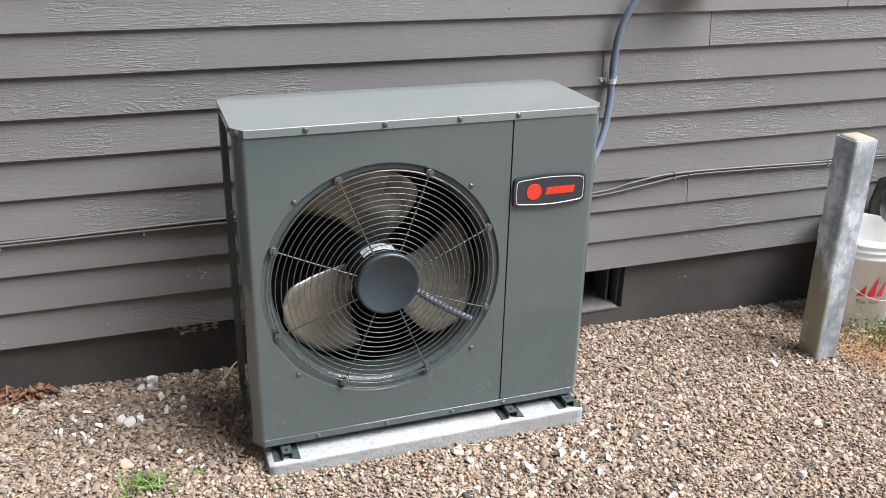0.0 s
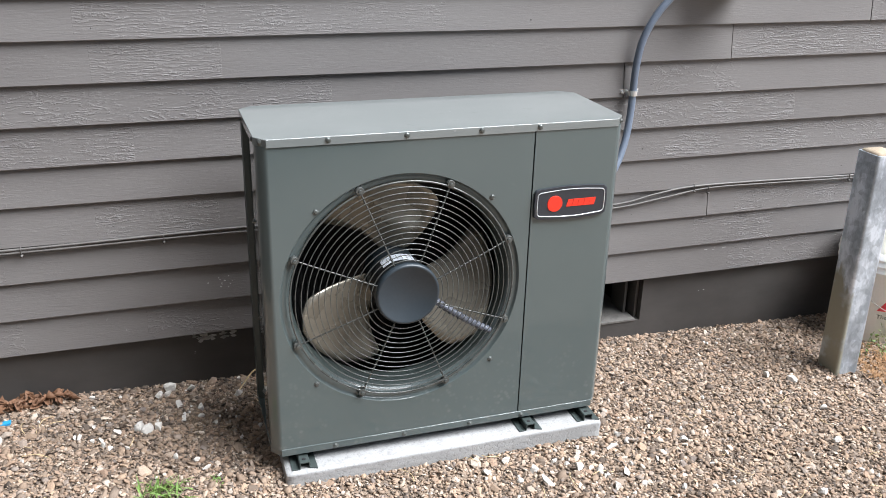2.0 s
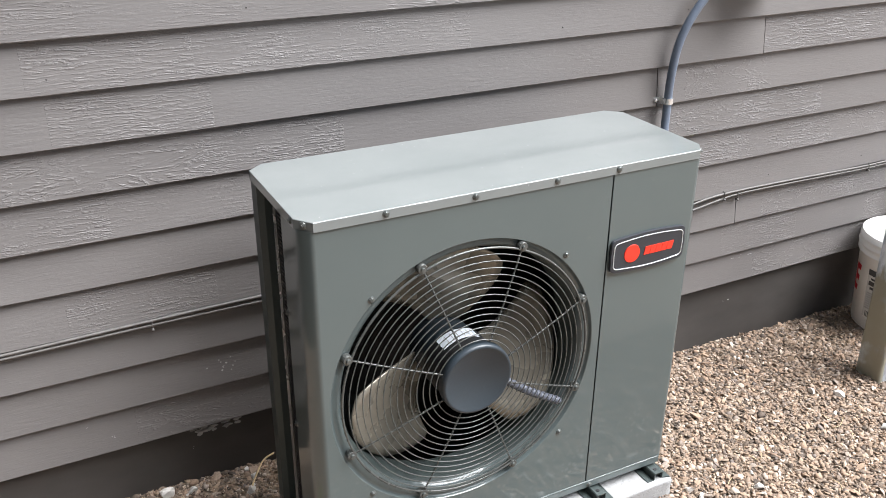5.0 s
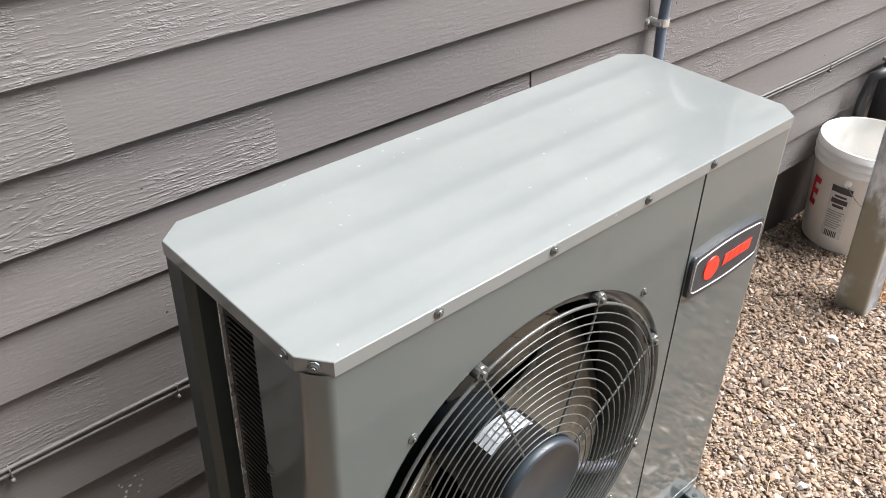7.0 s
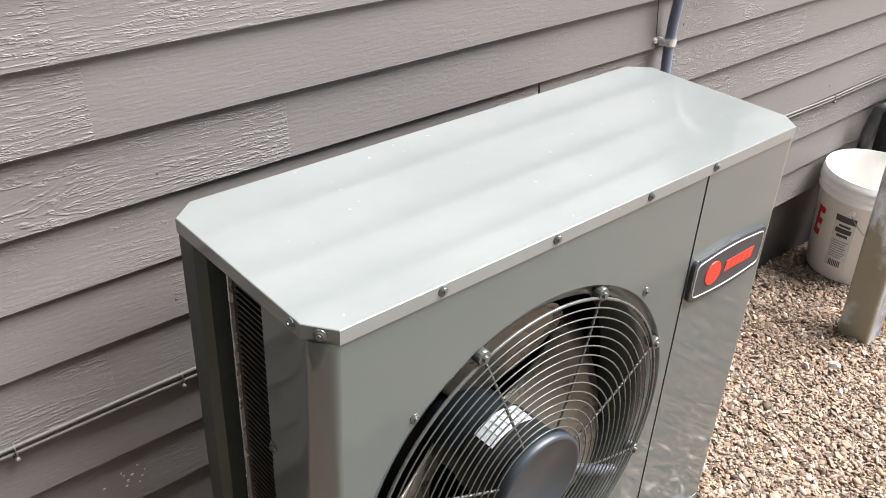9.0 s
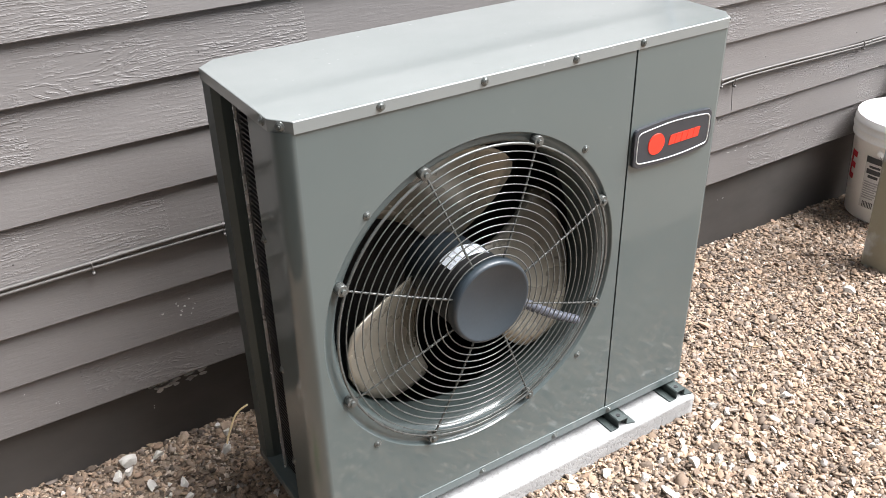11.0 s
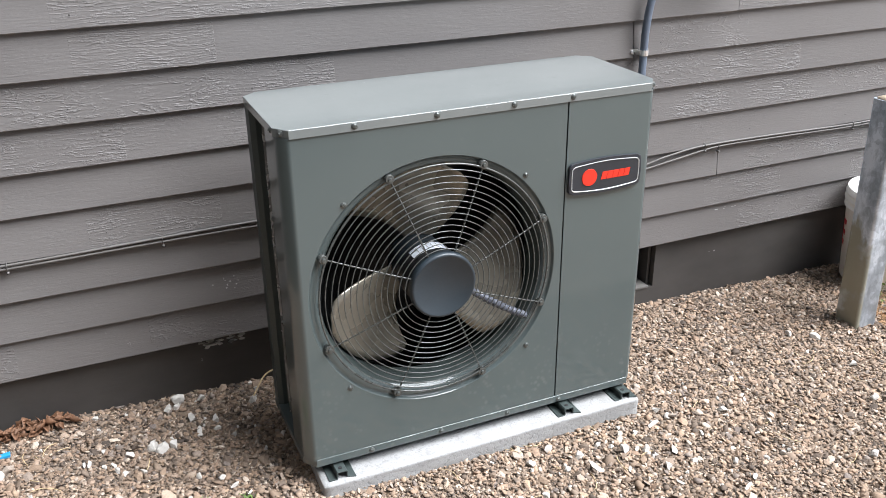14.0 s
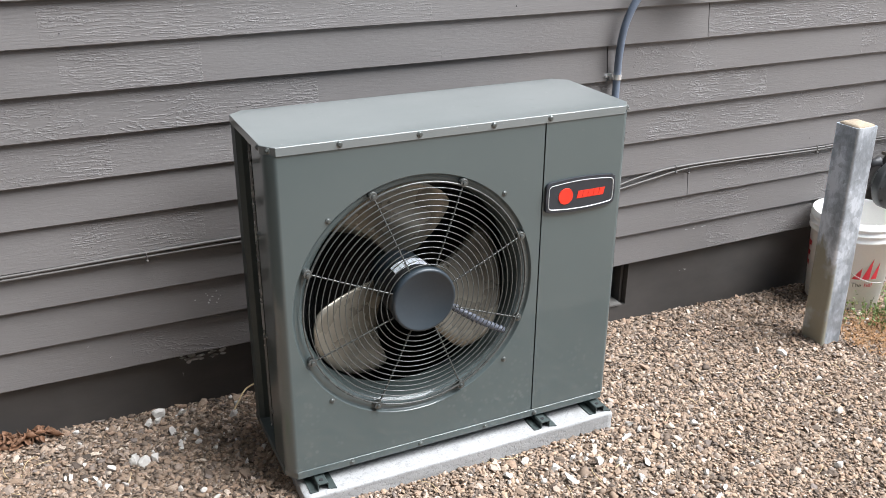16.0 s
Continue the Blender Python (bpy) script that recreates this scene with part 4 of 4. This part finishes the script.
    for a in (187, 367):
        bm = bmesh.new()
        c, s = math.cos(radians(a)), math.sin(radians(a))
        lathe(bm, [(0.0001, 0.006), (0.008, 0.005), (0.011, 0.0), (0.011, -0.008)], (0, 0, 0), "x", 12)
        bmesh.ops.transform(bm, matrix=Matrix.Translation((BC.x + 0.1435 * c, BC.y + 0.1435 * s, BZ + HS * 0.262)) @ Matrix.Rotation(radians(a), 4, "Z"), verts=bm.verts)
        part("handle_boss", bm, BUCKET, bk)


build_bucket()

# ---- gas meter ----


def build_meter():
    gm = thing("gas_meter", (2.45, 0.34, 0.3), "grey gas meter with a round bolted regulator on dark pipes", "gas meter")
    body = boxed((2.455, 0.31, 0.27), (2.69, 0.45, 0.505), 0.03)
    part("meter_body", body, METER_DARK, gm, "dark rounded meter body", smooth=False)
    part("meter_top", boxed((2.453, 0.308, 0.502), (2.692, 0.452, 0.515), 0.006), RUSTY, gm, "dusty tan cap on the meter body")
    dome = [(0.0001, -0.055), (0.03, -0.053), (0.055, -0.044), (0.068, -0.03), (0.072, -0.018), (0.088, -0.016), (0.09, -0.012), (0.09, 0.012), (0.086, 0.016), (0.066, 0.02), (0.05, 0.05), (0.0001, 0.055)]
    reg = part("regulator", lathe(bmesh.new(), dome, (2.30, 0.262, 0.468), "y", 40), METER, gm, "round grey regulator with a bolted flange", smooth=True)
    for k in range(10):
        a = radians(36 * k)
        bm = lathe(bmesh.new(), [(0.0001, -0.022), (0.005, -0.022), (0.005, 0.02)], (2.30 + 0.081 * math.cos(a), 0.262, 0.468 + 0.081 * math.sin(a)), "y", 6)
        part("bolt", bm, METER_DARK, reg)
    for pts in ([(2.44, 0.34, 0.468), (2.36, 0.33, 0.468), (2.30, 0.30, 0.468)], [(2.47, 0.37, 0.42), (2.47, 0.37, -0.1)], [(2.56, 0.37, 0.65), (2.56, 0.37, 0.78), (2.56, 0.4, 0.8), (2.56, 0.52, 0.8)],
                [(2.40, 0.40, 0.5), (2.37, 0.43, 0.48), (2.355, 0.435, 0.4), (2.355, 0.435, -0.05)]):
        part("pipe", tube(bmesh.new(), pts, 0.017, 14), METER_DARK, gm, "dark steel gas pipe", smooth=True)


build_meter()

# ---- loose things on the ground ----


def on_ground(x, y):
    return ground_height(x, y)


def build_white_stones():
    rng = random.Random(11)
    meshes = []
    for k in range(9):
        bm = bmesh.new()
        bmesh.ops.create_icosphere(bm, subdivisions=2, radius=1.0)
        push = Vector((k * 3.1, 1, 2))
        for v in bm.verts:
            v.co *= 1.25 + 0.45 * noise.noise(v.co * 1.1 + push)
            v.co.z *= 0.62
            v.co.x *= 1.25
        for _ in range(9):
            n = Vector((rng.gauss(0, 1), rng.gauss(0, 1), rng.gauss(0, 0.8))).normalized()
            cut = rng.uniform(0.38, 0.62)
            for v in bm.verts:
                over = v.co.dot(n) - cut
                if over > 0:
                    v.co -= n * over
        meshes.append(finish("white_stone", bm, MARBLE))
    spots = [(-0.24, 0.43), (-0.22, 0.44), (-0.15, 0.46), (-0.2, 0.47), (-0.01, 0.48), (0.0, 0.45), (-0.02, 0.4), (-0.18, 0.31), (-0.19, 0.38), (-0.13, 0.35),
             (-0.3, 0.3), (-0.3, 0.28), (-0.27, 0.28), (-0.25, 0.28), (-0.36, 0.28), (-0.39, 0.23), (-0.33, 0.2), (-0.21, 0.14), (0.02, 0.23), (-0.65, 0.31),
             (1.64, 0.13), (1.69, 0.09), (1.67, -0.1), (1.15, -0.13), (0.86, -0.19), (0.94, -0.11), (0.87, -0.27), (0.94, -0.28), (1.04, -0.39), (1.37, -0.45),
             (1.57, -0.26), (0.63, -0.09), (0.56, -0.12), (0.69, -0.14), (0.7, -0.2), (0.81, -0.17), (0.92, -0.23), (0.98, -0.06)]
    for _ in range(60):
        spots.append((rng.uniform(0.45, 1.25), rng.uniform(-0.42, -0.07)))
    for _ in range(34):
        spots.append((rng.uniform(-0.7, 0.0), rng.uniform(-0.05, 0.46)))
    for _ in range(42):
        spots.append((rng.uniform(1.0, 2.2), rng.uniform(-0.6, 0.4)))
    for k, (x, y) in enumerate(spots):
        ob = new("white_stone", meshes[k % len(meshes)])
        s = rng.uniform(0.011, 0.0175) if k < 38 else rng.uniform(0.004, 0.0105)
        ob.matrix_basis = pose(x, y, on_ground(x, y) + s * 0.45, rng.uniform(-20, 20), rng.uniform(-20, 20), rng.uniform(0, 360)) @ Matrix.Diagonal((s, s, s, 1))
        tagged(ob, "small chalky white stone lying in the gravel", "stone", "white stones in the gravel")


build_white_stones()


def build_leaves():
    rng = random.Random(5)
    for k in range(80):
        bm = bmesh.new()
        n, rows, size = 7, [], rng.uniform(0.010, 0.024)
        curl = rng.uniform(0.8, 2.4)
        for i in range(n + 1):
            u = i / n
            w = math.sin(math.pi * min(1, u * 0.97 + 0.02)) ** 0.8 * 0.42 * (1 + 0.15 * math.sin(u * 22 + k))
            rows.append([bm.verts.new((size * (u - 0.5) * 2, size * w * s * 2 * 0.6, size * (curl * (s * w) ** 2 * 2.2 + 0.35 * curl * (u - 0.5) ** 2 + 0.06 * math.sin(9 * u + s + k)))) for s in (-1, -0.5, 0, 0.5, 1)])
        for p, q in zip(rows, rows[1:]):
            for j in range(4):
                bm.faces.new((p[j], p[j + 1], q[j + 1], q[j]))
        x = rng.triangular(-0.76, -0.43, -0.58)
        y = 0.478 - abs(rng.gauss(0, 0.018)) - (0.012 if x < -0.6 else 0)
        ob = lone("dry_leaf", bm, LEAF_BROWN, "curled dry brown leaf on the gravel by the wall", "leaf", "dry leaves by the wall", smooth=True)
        ob.matrix_basis = pose(x, y, on_ground(x, y) + rng.uniform(0.006, 0.026), rng.uniform(-60, 60), rng.uniform(-40, 40), rng.uniform(0, 360))
        thicken(ob, 0.0006)


build_leaves()


def blade_of_grass(bm, x, y, z, h, lean, a, w):
    pts = []
    for k in range(6):
        u = k / 5
        r = lean * u * u
        pts.append(Vector((x + r * math.cos(a), y + r * math.sin(a), z + h * (u - 0.25 * u * u * lean / max(h, 0.001)))))
    side = Vector((-math.sin(a), math.cos(a), 0))
    prev = None
    for k, p in enumerate(pts):
        ww = w * (1 - (k / 5) ** 2) + 0.0002
        cur = (bm.verts.new(p - side * ww), bm.verts.new(p + Vector((0, 0, -ww * 0.4))), bm.verts.new(p + side * ww))
        if prev:
            bm.faces.new((prev[0], prev[1], cur[1], cur[0]))
            bm.faces.new((prev[1], prev[2], cur[2], cur[1]))
        prev = cur


def build_grass():
    rng = random.Random(8)
    for (cx, cy), n, spread, h in (((-0.255, 0.005), 90, 0.028, 0.045), ((-0.105, 0.03), 12, 0.01, 0.022)):
        bm = bmesh.new()
        for _ in range(n):
            x, y = cx + rng.gauss(0, spread), cy + rng.gauss(0, spread * 0.6)
            blade_of_grass(bm, x, y, on_ground(x, y) - 0.003, rng.uniform(0.4, 1) * h, rng.uniform(0.01, 0.05), rng.uniform(0, 6.28), rng.uniform(0.0012, 0.0028))
        lone("grass_tuft", bm, GRASS, "small fresh green grass tuft in the gravel", "grass", "grass tufts", kind="stuff")
    # leafy weeds before the bucket
    bm = bmesh.new()
    for _ in range(70):
        x, y = 2.25 + rng.gauss(0, 0.09), 0.135 + rng.gauss(0, 0.04)
        z = on_ground(x, y)
        h, a = rng.uniform(0.03, 0.085), rng.uniform(0, 6.28)
        tip = Vector((x + 0.03 * math.cos(a), y + 0.03 * math.sin(a), z + h))
        tube(bm, [(x, y, z - 0.003), (x + 0.012 * math.cos(a), y + 0.012 * math.sin(a), z + h * 0.6), tip], 0.0009, 4)
        for k in range(9):
            u = rng.uniform(0.25, 1)
            c = Vector((x, y, z)).lerp(tip, u)
            d = Vector((rng.gauss(0, 1), rng.gauss(0, 1), rng.gauss(0.2, 0.5))).normalized()
            e = d.cross(Vector((rng.gauss(0, 1), rng.gauss(0, 1), 1))).normalized()
            L = rng.uniform(0.007, 0.015)
            vs = [bm.verts.new(c + q) for q in (Vector(), d * L * 0.5 + e * L * 0.32, d * L, d * L * 0.5 - e * L * 0.32)]
            bm.faces.new(vs)
    lone("weed", bm, WEED, "low leafy green weeds before the bucket", "weed", kind="stuff")
    bm = bmesh.new()
    for _ in range(3200):
        x, y = 2.13 + rng.gauss(0, 0.14), 0.06 + rng.gauss(0, 0.07)
        if (x - 1.93) ** 2 + (y - 0.12) ** 2 < 0.004 or x < 1.97:
            continue
        blade_of_grass(bm, x, y, on_ground(x, y), rng.uniform(0.004, 0.018), rng.uniform(0.006, 0.03), rng.uniform(0, 6.28), rng.uniform(0.001, 0.003))
    lone("dry_moss", bm, RUST_DRY, "rusty orange dry moss and grass on the ground", "moss", kind="stuff")
    for k in range(46):
        x, y = (rng.uniform(0.35, 1.9), rng.uniform(-0.55, 0.05)) if k < 36 else (rng.uniform(-0.7, -0.05), rng.uniform(0, 0.4))
        a, L, z = rng.uniform(0, 6.28), rng.uniform(0.025, 0.075), on_ground(x, y)
        pts = [(x + L * (u - 0.5) * math.cos(a + 0.5 * u), y + L * (u - 0.5) * math.sin(a + 0.5 * u), z + 0.007 + 0.006 * math.sin(3 * u + k)) for u in np.linspace(0, 1, 7)]
        lone("straw_stalk", tube(bmesh.new(), pts, 0.0009, 5), STRAW, "thin pale dry straw stalk on the gravel", "straw", "straw stalks", smooth=True)
    pts = [(-0.02, 0.40, 0.085), (0.0, 0.43, 0.093), (0.03, 0.46, 0.11), (0.06, 0.465, 0.12)]
    lone("dry_twig", tube(bmesh.new(), curve_points(pts), 0.0025, 6), STRAW, "bent dry twig on the gravel by the wall", "twig", smooth=True)
    bm = boxed((-0.655, 0.385, 0.088), (-0.628, 0.40, 0.097), 0.002)
    for v in bm.verts:
        v.co.z += 0.12 * (v.co.x + 0.64) + 0.003 * noise.noise(v.co * 80)
    lone("plastic_scrap", bm, BLUE, "small torn scrap of bright blue plastic", "litter")
    bm = boxed((2.42, 0.10, 0.0), (2.50, 0.16, 0.16), 0.006)
    lone("wood_stake", bm, WOOD, "short rough brown wooden stake in the ground", "stake")


build_grass()

# ---- gravel ----


def stones(name, count, lo, hi, size, seed, label, dense=None):
    rng = np.random.default_rng(seed)
    bm = bmesh.new()
    bmesh.ops.create_icosphere(bm, subdivisions=1, radius=1.0)
    bm.verts.ensure_lookup_table()
    ico = np.array([v.co[:] for v in bm.verts])
    tri = np.array([[v.index for v in f.verts] for f in bm.faces])
    bm.free()
    x, y = rng.uniform(lo[0], hi[0], count), rng.uniform(lo[1], hi[1], count)
    inside = (x > 0.055) & (x < 0.933) & (y > -0.041) & (y < 0.355)
    inside |= (np.abs(x - 1.911) < 0.04) & (np.abs(y - 0.119) < 0.04)
    inside |= (x - BC.x) ** 2 + (y - BC.y) ** 2 < 0.12**2
    if dense is not None:
        inside |= rng.uniform(0, 1, count) > dense(x, y)
    x, y = x[~inside], y[~inside]
    n = len(x)
    z = np.array([ground_height(a, b) for a, b in zip(x, y)])
    r = size * np.exp(rng.normal(0, 0.42, n))
    r = np.minimum(r, size * 2.6)
    ang = rng.uniform(0, 2 * np.pi, n)
    flat, longer = rng.uniform(0.3, 0.62, n), rng.uniform(1.0, 1.6, n)
    tx, ty = rng.normal(0, 0.35, n), rng.normal(0, 0.35, n)
    v = ico[None] * (1 + rng.normal(0, 0.21, (n, len(ico), 1)))
    v = v * np.stack([longer, np.ones(n), flat], 1)[:, None] * r[:, None, None]
    vx, vy, vz = v[..., 0], v[..., 1], v[..., 2]
    vz = vz + vx * tx[:, None] + vy * ty[:, None]
    c, s = np.cos(ang)[:, None], np.sin(ang)[:, None]
    out = np.stack([vx * c - vy * s + x[:, None], vx * s + vy * c + y[:, None], vz + (z + rng.uniform(-0.45, 0.45, n) * r)[:, None]], -1)
    faces = (tri[None] + (np.arange(n) * len(ico))[:, None, None]).reshape(-1, 3)
    me = bpy.data.meshes.new(name)
    me.vertices.add(n * len(ico))
    me.vertices.foreach_set("co", out.astype(np.float32).ravel())
    me.loops.add(faces.size)
    me.loops.foreach_set("vertex_index", faces.astype(np.int32).ravel())
    me.polygons.add(len(faces))
    me.polygons.foreach_set("loop_start", np.arange(0, faces.size, 3, dtype=np.int32))
    me.polygons.foreach_set("use_smooth", np.repeat(rng.uniform(0, 1, n) < 0.5, len(tri)))
    me.update(calc_edges=True)
    me.validate()
    me.materials.append(GRAVEL)
    ob = new(name, me)
    return tagged(ob, label, "gravel", kind="stuff")


def patchy(x, y):
    return np.where(x < 0.05, 0.9, np.where((x > 0.4) & (x < 1.3) & (y < -0.05), 0.6, 0.15))


def not_bare(x, y):
    """Thinner cover where sandy soil shows through."""
    near = np.exp(-(((x - 1.35) / 0.16) ** 2 + ((y + 0.33) / 0.07) ** 2)) + np.exp(-(((x - 1.62) / 0.1) ** 2 + ((y + 0.2) / 0.05) ** 2))
    return 1.0 - 0.6 * np.minimum(near, 1.0)


stones("gravel", 97000, (-0.95, -0.64), (2.55, 0.498), 0.0035, 3, "mixed brown and grey pea gravel over the ground", not_bare)
stones("gravel", 38000, (-0.95, -0.64), (2.55, 0.498), 0.0024, 7, "fine brown grit between the gravel stones")
stones("gravel", 7000, (-0.95, -0.64), (2.55, 0.498), 0.006, 9, "larger brown and grey pebbles in the gravel", patchy)
